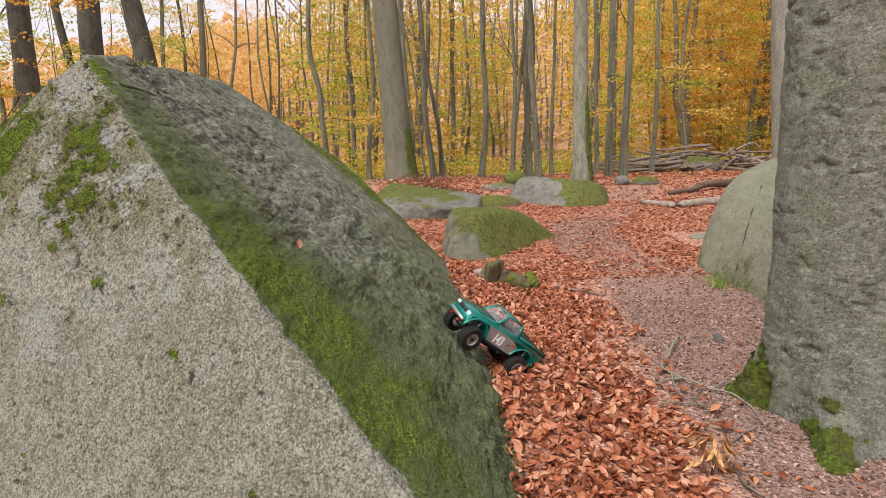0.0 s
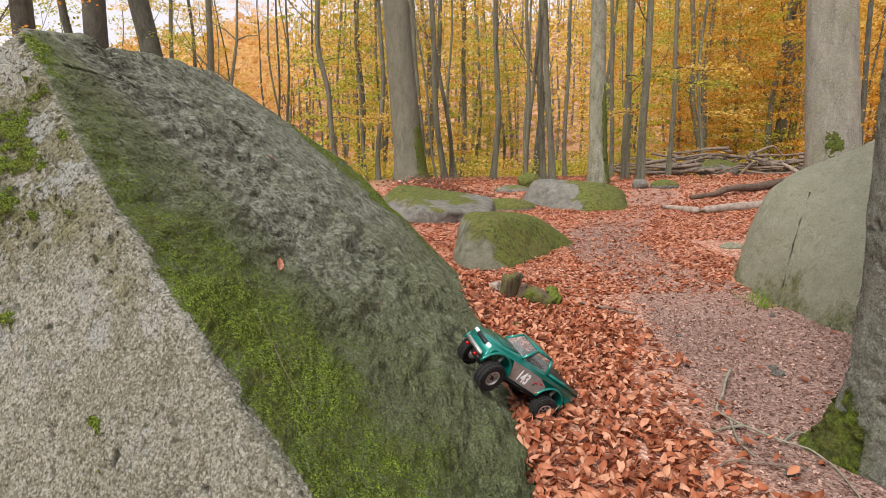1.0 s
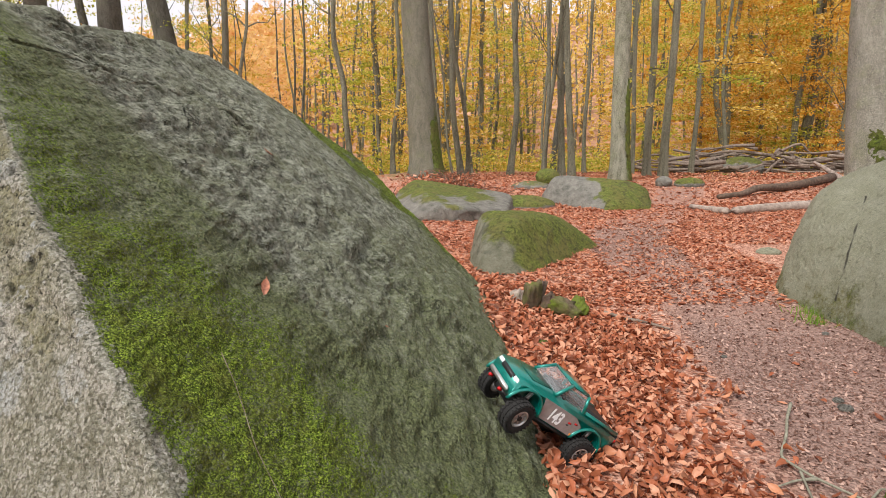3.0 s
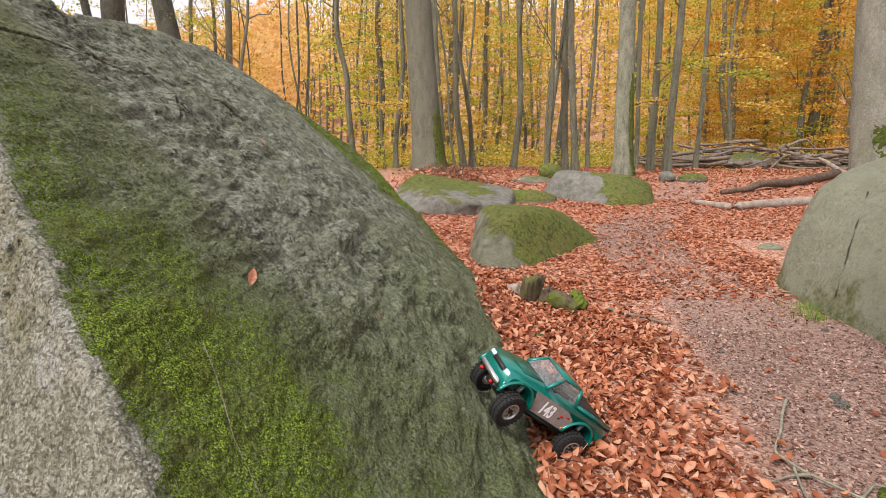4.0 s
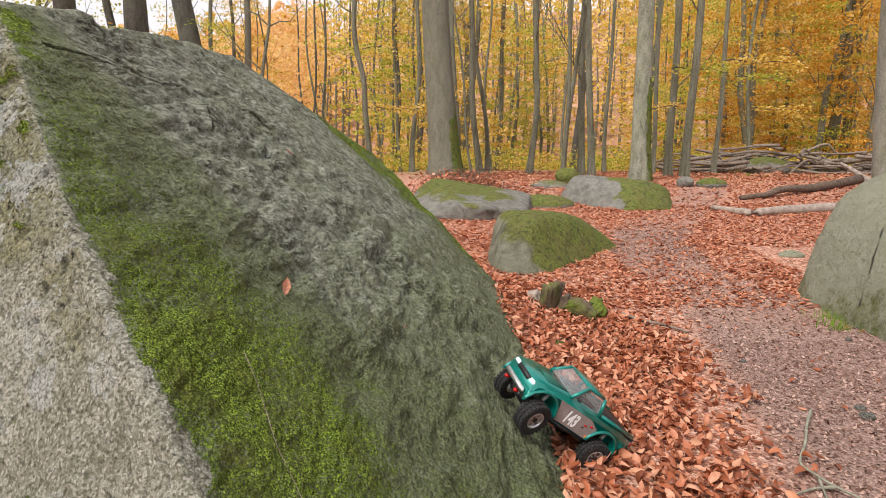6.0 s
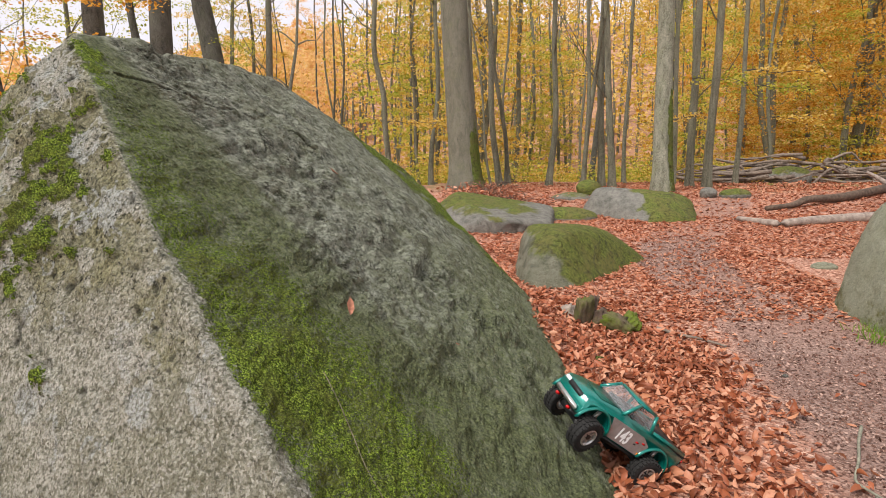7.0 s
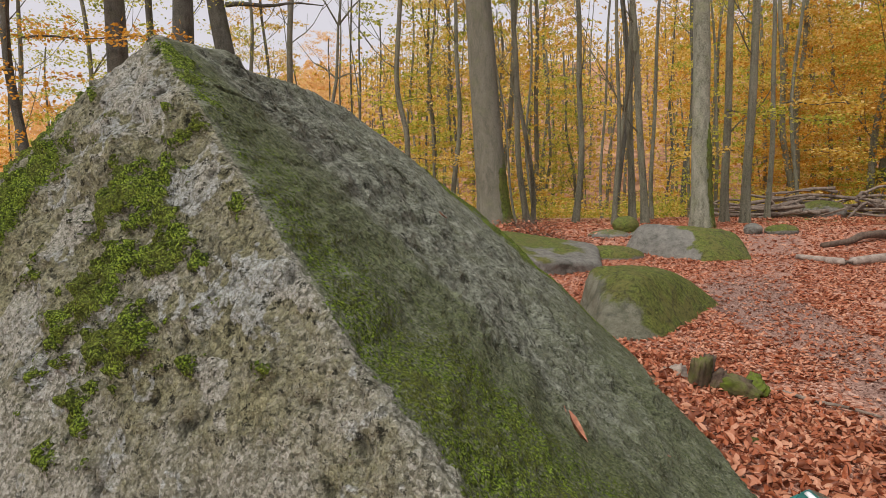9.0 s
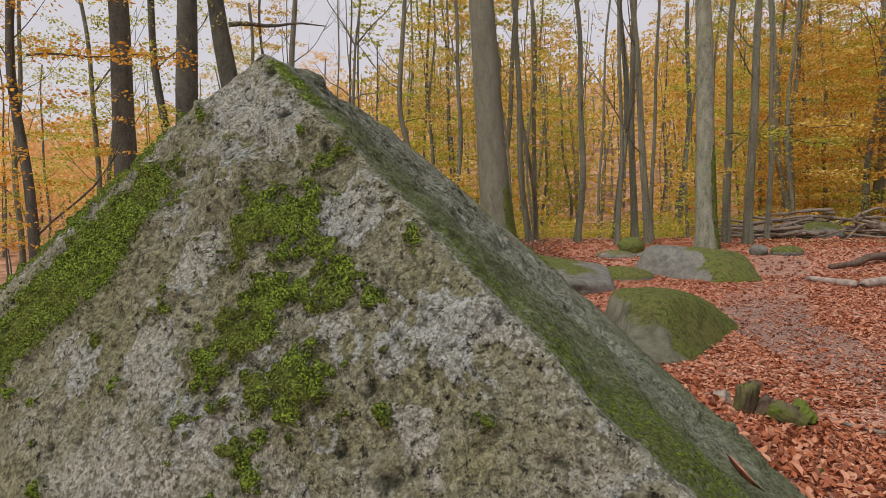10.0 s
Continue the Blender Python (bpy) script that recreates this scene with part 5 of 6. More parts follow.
pile = new("brush_pile")
pile.location = on_ground(11.0, 25.5)
tagged(pile, "long heap of grey dead branches across the clearing's edge", "brushwood")
prng = np.random.default_rng(9)
for k in range(95):
    cx, cy = -3.4 + 9.8 * prng.random(), -1.0 + 2.4 * prng.random()
    ln, a = 1.2 + 2.6 * prng.random(), prng.normal() * 0.5 + (0.15 if prng.random() < 0.7 else 2.6)
    top = 1.25 * np.exp(-((cx - 0.8) / 4.4) ** 4) * (0.55 + 0.45 * prng.random())
    h = 0.05 + top * prng.random()
    dx, dy, dz = math.cos(a) * ln, math.sin(a) * ln * 0.7, prng.normal() * 0.14
    wx, wz = prng.normal() * 0.25, prng.normal() * 0.22
    branch("stick", [(cx - dx / 2, cy - dy / 2, max(0.02, h - dz)), (cx + wx, cy + wx * 0.6, max(0.05, h + wz)), (cx + dx / 4, cy + dy / 4, h + 0.06), (cx + dx / 2, cy + dy / 2, max(0.02, h + dz))], 0.035 + 0.055 * prng.random(), 0.025, STICK, parent=pile, seed=k, sides=6, steps=9)

branch("twig", [on_ground(1.02, 5.55, 0.02), on_ground(1.14, 5.33, 0.03), on_ground(1.28, 5.23, 0.03), on_ground(1.42, 5.10, 0.02)], 0.016, 0.009, STICK, "grey fallen stick beside the path", category="twig")
forked = branch("forked_twig", [on_ground(1.56, 3.74, 0.05), on_ground(1.47, 3.60, 0.05), on_ground(1.39, 3.45, 0.04), on_ground(1.27, 3.27, 0.03), on_ground(1.33, 3.13, 0.03), on_ground(1.45, 2.99, 0.03), on_ground(1.54, 2.93, 0.03), on_ground(1.57, 2.80, 0.02), on_ground(1.52, 2.57, 0.02)], 0.008, 0.003, GREY_TWIG, "crooked grey-green forked twig on the path", category="twig", seed=22, steps=48, rough=0.25)
for pts, r0 in (((on_ground(1.34, 3.12, 0.03), on_ground(1.26, 3.12, 0.02), on_ground(1.16, 3.08, 0.02)), 0.008), ((on_ground(1.46, 2.99, 0.03), on_ground(1.56, 3.08, 0.03), on_ground(1.64, 3.07, 0.02)), 0.006), ((on_ground(1.30, 3.17, 0.03), on_ground(1.25, 2.98, 0.02), on_ground(1.27, 2.86, 0.02)), 0.006)):
    base = np.array(forked.location)
    branch("side_twig", [np.array(p) - base for p in pts], r0, 0.003, GREY_TWIG, parent=forked, seed=23, sides=6)
branch("twig", [on_ground(1.008, 2.748, 0.02), on_ground(1.145, 2.847, 0.03), on_ground(1.278, 2.814, 0.02), on_ground(1.431, 2.768, 0.02)], 0.006, 0.003, STICK, "thin bare twig on the path", category="twig", seed=23)
branch("twig", [on_ground(1.287, 2.44, 0.01), on_ground(1.389, 2.515, 0.02), on_ground(1.491, 2.583, 0.01)], 0.006, 0.003, STICK, "short thin twig beside the old beech", category="twig", seed=24)
branch("twig", [on_ground(1.231, 2.274, 0.01), on_ground(1.192, 2.127, 0.02), on_ground(1.24, 2.048, 0.01), on_ground(1.30, 1.95, 0.01)], 0.007, 0.004, STICK, "pale bent twig at the litter's edge", category="twig", seed=25)

# ---- fallen leaves ----
def crumb_template():
    """A bent scrap with five corners."""
    return np.array(((-0.2, -0.5, 0.02), (0.22, -0.35, 0.05), (0.25, 0.2, 0), (0.0, 0.5, 0.04), (-0.26, 0.15, 0.08))), np.array(((0, 1, 2), (0, 2, 4), (4, 2, 3)))


def leaf_template():
    """Half outline mirrored, with a sunken midrib: base, three pairs, tip, and three points along the rib."""
    v = np.array(((0, 0, 0), (0.20, 0.20, 0.05), (0.30, 0.46, 0.06), (0.20, 0.76, 0.04), (0, 1.0, 0), (-0.20, 0.76, 0.04), (-0.30, 0.46, 0.06), (-0.20, 0.20, 0.05), (0, 0.22, 0), (0, 0.48, 0), (0, 0.76, 0)), float)
    v[:, 1] -= 0.5
    v[:, 0] *= 0.80
    f = np.array(((0, 1, 8), (0, 8, 7), (1, 2, 9), (1, 9, 8), (8, 9, 6), (8, 6, 7), (2, 3, 10), (2, 10, 9), (9, 10, 5), (9, 5, 6), (3, 4, 10), (10, 4, 5)))
    return v, f


def scatter(x, y, size, tilt, lift, seed, shape=None):
    """Curled leaves on the ground at x, y."""
    rng = np.random.default_rng(seed)
    n = len(x)
    t, f = shape or leaf_template()
    q = np.repeat(t[None], n, 0)
    curl = rng.normal(size=n) * 0.7 + 0.3
    q[:, :, 2] += curl[:, None] * (q[:, :, 1] ** 2) * 1.2 + (rng.normal(size=n) * 0.5)[:, None] * q[:, :, 0] * q[:, :, 1]
    q[:, :, 2] += (rng.random(n) * 0.9)[:, None] * np.abs(q[:, :, 0])
    q[:, :, 2] *= np.where(rng.random(n) < 0.5, 1, -1)[:, None]
    q *= size[:, None, None]
    a, b, c = rng.normal(size=n) * tilt, rng.normal(size=n) * tilt, rng.random(n) * 6.28
    ca, sa, cb, sb, cc, sc = np.cos(a), np.sin(a), np.cos(b), np.sin(b), np.cos(c), np.sin(c)
    X, Y, Z = q[..., 0], q[..., 1], q[..., 2]
    Y, Z = Y * ca[:, None] - Z * sa[:, None], Y * sa[:, None] + Z * ca[:, None]
    X, Z = X * cb[:, None] + Z * sb[:, None], -X * sb[:, None] + Z * cb[:, None]
    X, Y = X * cc[:, None] - Y * sc[:, None], X * sc[:, None] + Y * cc[:, None]
    z = ground_z(x, y)
    low = Z.min(1)
    v = np.stack([X + x[:, None], Y + y[:, None], Z - low[:, None] * 0.6 + (z + lift * rng.random(n))[:, None]], -1)
    return v.reshape(-1, 3), (f[None] + (np.arange(n) * len(t))[:, None, None]).reshape(-1, 3)


def build_litter():
    rng = np.random.default_rng(3)
    vs, fs, at = [], [], 0
    for x0, x1, y0, y1, per, size, tilt, lift, bank in ((-0.35, 1.75, 0.8, 6.4, 1500, 0.058, 0.50, 0.04, True), (-0.9, 3.2, 5.8, 9.0, 800, 0.058, 0.18, 0.015, False), (0.9, 4.4, 1.0, 6.4, 260, 0.048, 0.25, 0.012, False),
                                                        (-1.2, 6.5, 8.6, 13.0, 400, 0.068, 0.15, 0.012, False), (-2.2, 13.0, 12.6, 19.0, 150, 0.088, 0.15, 0.012, False), (5.5, 16, 17.5, 27, 22, 0.13, 0.35, 0.02, False), (-5.0, 6.0, 18.6, 25.5, 45, 0.11, 0.25, 0.02, False)):
        n = int((x1 - x0) * (y1 - y0) * per)
        x, y = x0 + (x1 - x0) * rng.random(n), y0 + (y1 - y0) * rng.random(n)
        p = np.stack([x, y, 0 * x], -1)
        if bank:
            edge = np.interp(y, (0, 2, 3.2, 3.6, 4.3, 4.9, 5.7, 7), (1.15, 1.1, 1.10, 1.13, 1.25, 1.33, 1.1, 1.0))
            keep = sstep(0.12, -0.16, x - edge + 0.25 * fbm(p, 2.0, 3, 91))
        else:
            keep = (1 - bare(x, y)) * sstep(-0.75, 0.05, fbm(p, 1.3, 3, 95) + 0.35)
        keep = keep * (x > np.interp(y, FOOT_Y, FOOT_X) - 0.25)
        k = rng.random(n) < keep
        x, y = x[k], y[k]
        v, f = scatter(x, y, size * (0.65 + 0.65 * rng.random(len(x))), tilt, lift, 7 + at)
        vs.append(v)
        fs.append(f + at)
        at += len(v)
    ob = placed("leaf_litter", mesh_from("leaf_litter", np.concatenate(vs), np.concatenate(fs), False), LITTER)
    return tagged(ob, "thick layer of fallen copper-brown beech leaves on the ground", "fallen leaves", kind="stuff")


litter = build_litter()

# chips and crumbs on the trodden path
def build_crumbs():
    rng = np.random.default_rng(33)
    vs, fs, at = [], [], 0
    for x0, x1, y0, y1, per, size in ((0.8, 3.3, 1.3, 5.0, 4200, 0.017), (0.8, 3.6, 5.0, 10.5, 1500, 0.022)):
        n = int((x1 - x0) * (y1 - y0) * per)
        x, y = x0 + (x1 - x0) * rng.random(n), y0 + (y1 - y0) * rng.random(n)
        k = rng.random(n) < np.clip(bare(x, y) * 1.2, 0, 1)
        x, y = x[k], y[k]
        v, f = scatter(x, y, size * (0.5 + 1.1 * rng.random(len(x)) ** 2), 0.35, 0.006, 70 + at, crumb_template())
        vs.append(v)
        fs.append(f + at)
        at += len(v)
    ob = placed("leaf_crumbs", mesh_from("leaf_crumbs", np.concatenate(vs), np.concatenate(fs), False), CHIPS)
    return tagged(ob, "trodden crumbs of leaves and bark on the path", "litter", kind="stuff")


build_crumbs()


def single_leaf(name, at, normal, toward, size, curl, material, parent=None):
    """One leaf with a stalk, lying on a surface."""
    v, f = leaf_template()
    v = v.copy()
    v[:, 0] *= 0.52
    v[:, 2] += curl * (v[:, 1] ** 2) * 1.5 + 0.25 * np.abs(v[:, 0]) + 0.35 * curl * v[:, 0] * v[:, 1] * 3
    v[:, 2] -= v[:, 2].min()
    stalk = np.array(((-0.012, -0.5, 0.02), (0.012, -0.5, 0.02), (0.012, -0.68, 0.05), (-0.012, -0.68, 0.05)))
    f = np.concatenate([f, np.array(((11, 12, 13), (11, 13, 14)))])
    me = mesh_from(name, np.concatenate([v, stalk]) * size, f, False)
    ob = placed(name, me, material, parent)
    nz = Vector(normal).normalized()
    ty = Vector(toward)
    ty = (ty - nz * ty.dot(nz)).normalized()
    tx = ty.cross(nz)
    m = Matrix((tx, ty, nz)).transposed().to_4x4()
    ob.matrix_world = Matrix.Translation(Vector(at) + nz * 0.012) @ m
    return ob


DRY_LEAF = plain("dry_leaf", (0.40, 0.165, 0.095), 0.6, 0.0, 0.3, 0.35, 60)
for at, toward, size, curl in (((-0.674, 2.594, 0.968), (0.25, -1, -0.2), 0.118, 0.25), ((-1.10, 3.93, 1.345), (0.6, 0.3, -0.5), 0.06, 0.3), ((-0.37, 3.036, 0.712), (0.5, 0.6, -0.4), 0.028, 0.2),
                               ((0.10, 3.55, 0.30), (0.3, 0.9, -0.2), 0.075, 0.4), ((0.06, 3.42, 0.335), (0.2, -0.9, -0.2), 0.065, 0.3)):
    tagged(single_leaf("fallen_leaf", at, SLOPE_N, toward, size, curl, DRY_LEAF), "single brown beech leaf lying on the mossy boulder", "leaf", "leaves on the boulder")


branch("dry_twig", [(-0.615, 2.172, 0.938), (-0.562, 2.112, 0.890), (-0.512, 2.039, 0.848), (-0.472, 1.98, 0.812), (-0.428, 1.936, 0.774), (-0.391, 1.898, 0.741)], 0.0009, 0.0005, STICK, "thin pale dry twig lying on the moss", category="twig", seed=31, sides=5, steps=24)


# ---- the model truck ----
def lathe(profile, sides=40):
    """A ring of revolution about y from (radius, y) points; closed profile."""
    pr = np.array(profile, float)
    th = np.arange(sides) * 2 * np.pi / sides
    v = np.stack([np.outer(np.cos(th), pr[:, 0]), np.repeat(pr[None, :, 1], sides, 0), np.outer(np.sin(th), pr[:, 0])], -1).reshape(-1, 3)
    k = len(pr)
    i, j = np.meshgrid(np.arange(sides), np.arange(k), indexing="ij")
    i, j = i.ravel(), j.ravel()
    i2, j2 = (i + 1) % sides, (j + 1) % k
    return v, np.stack([i * k + j, i2 * k + j, i2 * k + j2, i * k + j2], -1)


def block(bm, size, at, turn=None, bevel=0.0):
    m = Matrix.Translation(at) @ (turn or Matrix()) @ Matrix.Diagonal((*size, 1))
    made = bmesh.ops.create_cube(bm, size=1.0, matrix=m)
    if bevel:
        edges = {e for v in made["verts"] for e in v.link_edges}
        bmesh.ops.bevel(bm, geom=list(edges), offset=bevel, segments=2, affect="EDGES")


def prism(outline, y0, y1, bevel=0.0, top_in=None):
    """A plate with the outline (x, z), from y0 to y1."""
    bm = bmesh.new()
    lo = [bm.verts.new((x, y0, z)) for x, z in outline]
    hi = [bm.verts.new((x, y1, z)) for x, z in outline]
    n = len(lo)
    bm.faces.new(lo)
    bm.faces.new(hi[::-1])
    for i in range(n):
        bm.faces.new((lo[i], hi[i], hi[(i + 1) % n], lo[(i + 1) % n]))
    bmesh.ops.recalc_face_normals(bm, faces=bm.faces)
    if bevel:
        rim = [e for e in bm.edges if abs(e.verts[0].co.y - e.verts[1].co.y) < 1e-6]
        bmesh.ops.bevel(bm, geom=rim, offset=bevel, segments=2, affect="EDGES")
    return bm


def rod(a, b, r, sides=8):
    bm = bmesh.new()
    a, b = Vector(a), Vector(b)
    m = Matrix.Translation((a + b) / 2) @ (b - a).to_track_quat("Z", "Y").to_matrix().to_4x4()
    bmesh.ops.create_cone(bm, cap_ends=True, segments=sides, radius1=r, radius2=r, depth=(b - a).length, matrix=m)
    return bm


def truck():
    teal = Nodes("teal_metallic_paint")
    tn = teal.mix(teal.ramp(teal.noise(900, 2), (0.45, 0.0), (0.6, 0.5)), (0.0, 0.165, 0.130), (0.005, 0.30, 0.245))
    paint = teal.done(tn, 0.28, None, 0.35, 0.6)
    teal.bsdf.inputs["Coat Weight"].default_value = 0.6
    rubber = plain("black_rubber", (0.022, 0.021, 0.020), 0.85, 0, 0.3, 0.3, 120, 0.4)
    black = plain("black_plastic", (0.018, 0.018, 0.018), 0.5, 0, 0.4, 0.2, 80)
    silver = plain("silver_rim", (0.52, 0.51, 0.49), 0.35, 0.7, 0.5, 0.2, 200)
    decal = plain("silver_grey_side", (0.30, 0.265, 0.25), 0.4, 0.2, 0.5, 0.12, 60)
    white = plain("white_film", (0.85, 0.85, 0.84), 0.45, 0, 0.4, 0.03)
    red = plain("red_lens", (0.6, 0.015, 0.015), 0.25, 0, 0.6, 0.1)
    orange = plain("orange_film", (0.75, 0.25, 0.05), 0.45, 0, 0.4, 0.05)
    pane = Nodes("smoky_window")
    window = pane.done((0.55, 0.56, 0.56), 0.08, None, 0.0, 0.6)
    pane.bsdf.inputs["Alpha"].default_value = 0.22
    ob = new("model_truck")
    arch = lambda cx, r: [(cx + r * math.cos(a), 0.002 + r * math.sin(a)) for a in [radians(d) for d in range(176, 3, -14)]]
    # side profile of the shell, front to the right
    outline = [(-0.262, 0.030), (-0.225, 0.006)] + arch(-0.155, 0.066) + [(-0.083, 0.004), (0.083, 0.004)] + arch(0.155, 0.066) + [(0.222, 0.022), (0.226, 0.058), (0.215, 0.078), (0.165, 0.090), (0.068, 0.101), (-0.075, 0.101), (-0.262, 0.090)]
    bm = prism(outline, -0.086, 0.086, 0.006)
    # hollow bed behind the cab
    part("body", bm, paint, ob, "teal metallic shell")
    bed = bmesh.new()
    block(bed, (0.165, 0.142, 0.006), (-0.168, 0, 0.104), None, 0.002)
    part("bed_cover", bed, black, ob, "black bed floor")
    for sgn in (1, -1):
        rail = bmesh.new()
        block(rail, (0.185, 0.012, 0.014), (-0.165, sgn * 0.079, 0.105), None, 0.004)
        part("bed_rail", rail, paint, ob)
    tail = bmesh.new()
    block(tail, (0.012, 0.16, 0.06), (-0.264, 0, 0.072), None, 0.004)
    part("tailgate", tail, black, ob, "black tailgate")
    # cab: roof, pillars, panes
    roof = bmesh.new()
    block(roof, (0.088, 0.134, 0.010), (-0.014, 0, 0.156), None, 0.004)
    part("roof", roof, paint, ob)
    for sgn in (1, -1):
        for a, b in (((0.078, sgn * 0.080, 0.100), (0.028, sgn * 0.064, 0.156)), ((-0.068, sgn * 0.080, 0.100), (-0.055, sgn * 0.064, 0.156))):
            part("pillar", rod(a, b, 0.0065), paint, ob)
        top = bmesh.new()
        vs = [top.verts.new(p) for p in ((0.072, sgn * 0.080, 0.102), (0.028, sgn * 0.066, 0.153), (-0.052, sgn * 0.066, 0.153), (-0.064, sgn * 0.080, 0.102))]
        g = top.faces.new(vs)
        bmesh.ops.solidify(top, geom=[g], thickness=0.0015)
        part("side_window", top, window, ob, "clear side window", False)
        mir = bmesh.new()
        block(mir, (0.010, 0.016, 0.012), (0.058, sgn * 0.095, 0.112), None, 0.003)
        part("wing_mirror", mir, black, ob, "black wing mirror")
    for nm, pts in (("windscreen", ((0.078, 0.074, 0.103), (0.030, 0.060, 0.154), (0.030, -0.060, 0.154), (0.078, -0.074, 0.103))), ("rear_window", ((-0.068, 0.074, 0.103), (-0.056, 0.060, 0.152), (-0.056, -0.060, 0.152), (-0.068, -0.074, 0.103)))):
        w = bmesh.new()
        g = w.faces.new([w.verts.new(p) for p in pts])
        bmesh.ops.solidify(w, geom=[g], thickness=0.0015)
        part(nm, w, window, ob, "glossy clear " + nm.replace("_", " "), False)
    inside = bmesh.new()
    block(inside, (0.10, 0.12, 0.012), (0.0, 0, 0.106), None, 0.003)
    part("interior", inside, black, ob, "black interior tray")
    # side panels, number, marks
    for sgn in (1, -1):
        pl = prism([(0.088, 0.010), (0.092, 0.055), (0.105, 0.078), (-0.055, 0.078), (-0.098, 0.058), (-0.086, 0.010)], sgn * 0.0862, sgn * 0.0877)
        part("side_panel", pl, decal, ob, "silver-grey side panel", False)
        sill = bmesh.new()
        block(sill, (0.165, 0.010, 0.010), (0.0, sgn * 0.080, -0.001), None, 0.002)
        part("sill", sill, black, ob)
        txt = bpy.data.curves.new("number", "FONT")
        txt.body, txt.size, txt.extrude, txt.offset, txt.align_x = "143", 0.062, 0.0004, 0.0020, "CENTER"
        nb = new("number", txt)
        nb.data.materials.append(white)
        nb.parent = ob
        nb.rotation_euler = (radians(90), 0, radians(180 if sgn > 0 else 0))
        nb.scale = (0.66, 1, 1)
        nb.location = (0.020, sgn * 0.0884, 0.022)
        nb["label"] = "white race number"
        for mx, mz, sx, sz, mt in ((-0.045, 0.050, 0.014, 0.006, red), (-0.040, 0.040, 0.010, 0.004, black), (-0.070, 0.058, 0.014, 0.006, red), (-0.078, 0.018, 0.009, 0.009, orange)):
            mk = bmesh.new()
            block(mk, (sx, 0.0008, sz), (mx, sgn * 0.0884, mz))
            part("sticker", mk, mt, ob)
        for cx in (0.155, -0.155):
            fl = [(cx + r * math.cos(a), 0.002 + r * math.sin(a)) for r, seq in ((0.066, range(176, 3, -12)), (0.076, range(4, 177, 12))) for a in [radians(d) for d in seq]]
            part("wheel_arch", prism(fl, sgn * 0.082, sgn * 0.094, 0.002), paint, ob, "teal flared wheel arch")
        lamp = bmesh.new()
        block(lamp, (0.006, 0.032, 0.016), (0.223, sgn * 0.060, 0.066), Matrix.Rotation(radians(-12), 4, "Y"), 0.003)
        part("headlight", lamp, white, ob, "white headlight")
        tl = bmesh.new()
        block(tl, (0.008, 0.016, 0.014), (-0.266, sgn * 0.074, 0.080), None, 0.002)
        part("tail_light", tl, red, ob, "red tail light")
        tow = bmesh.new()
        block(tow, (0.020, 0.010, 0.010), (0.230, sgn * 0.04, 0.006), None, 0.003)
        part("tow_hook", tow, red, ob, "red tow hook")
    grille = bmesh.new()
    block(grille, (0.006, 0.085, 0.018), (0.2245, 0, 0.064), Matrix.Rotation(radians(-12), 4, "Y"), 0.002)
    part("grille", grille, black, ob, "black grille")
    hood = bmesh.new()
    block(hood, (0.085, 0.100, 0.003), (0.118, 0, 0.0975), Matrix.Rotation(radians(6.3), 4, "Y"), 0.001)
    part("hood_panel", hood, plain("dark_teal_film", (0.01, 0.10, 0.07), 0.3, 0.2, 0.5), ob, "darker bonnet panel")
    bumper = bmesh.new()
    block(bumper, (0.012, 0.14, 0.016), (0.232, 0, 0.026), None, 0.004)
    part("bumper", bumper, silver, ob, "silver front bumper")
    rear = bmesh.new()
    block(rear, (0.012, 0.14, 0.014), (-0.270, 0, 0.024), None, 0.004)
    part("bumper", rear, black, ob, "black rear bumper")
    frame_bm = bmesh.new()
    block(frame_bm, (0.40, 0.07, 0.022), (0, 0, -0.004), None, 0.004)
    block(frame_bm, (0.10, 0.09, 0.012), (0, 0, -0.018), None, 0.004)
    part("chassis", frame_bm, black, ob, "black chassis")
    for cx in (0.155, -0.155):
        part("axle", rod((cx, -0.075, -0.020), (cx, 0.075, -0.020), 0.011, 12), black, ob)
        for sgn in (1, -1):
            part("shock_absorber", rod((cx - 0.02, sgn * 0.05, 0.0), (cx - 0.035, sgn * 0.045, 0.075), 0.007, 10), silver, ob)
    # wheels: knobbly tyre, spoked rim, hub
    tyre_v, tyre_f = lathe([(0.030, -0.019), (0.040, -0.023), (0.050, -0.022), (0.0535, -0.012), (0.0535, 0.012), (0.050, 0.022), (0.040, 0.023), (0.030, 0.019)], 48)
    bm = bmesh.new()
    vv = [bm.verts.new(p) for p in tyre_v]
    for q in tyre_f:
        bm.faces.new([vv[i] for i in q])
    for i in range(26):
        a = i * 2 * math.pi / 26
        for yy, da, sy in ((-0.016, 0.0, 0.012), (0.016, 0.12, 0.012), (0.0, 0.06, 0.011)):
            m = Matrix.Rotation(-(a + da), 4, "Y") @ Matrix.Translation((0.0545, yy, 0)) @ Matrix.Rotation(0.35 if yy else 0.0, 4, "X")
            bmesh.ops.create_cube(bm, size=1.0, matrix=m @ Matrix.Diagonal((0.006, sy, 0.0085, 1)))
    tyre_me = bpy.data.meshes.new("tyre")
    bm.to_mesh(tyre_me)
    bm.free()
    rim_v, rim_f = lathe([(0.024, -0.019), (0.031, -0.019), (0.031, 0.0205), (0.027, 0.0215), (0.024, 0.017)], 40)
    bm = bmesh.new()
    vv = [bm.verts.new(p) for p in rim_v]
    for q in rim_f:
        bm.faces.new([vv[i] for i in q])
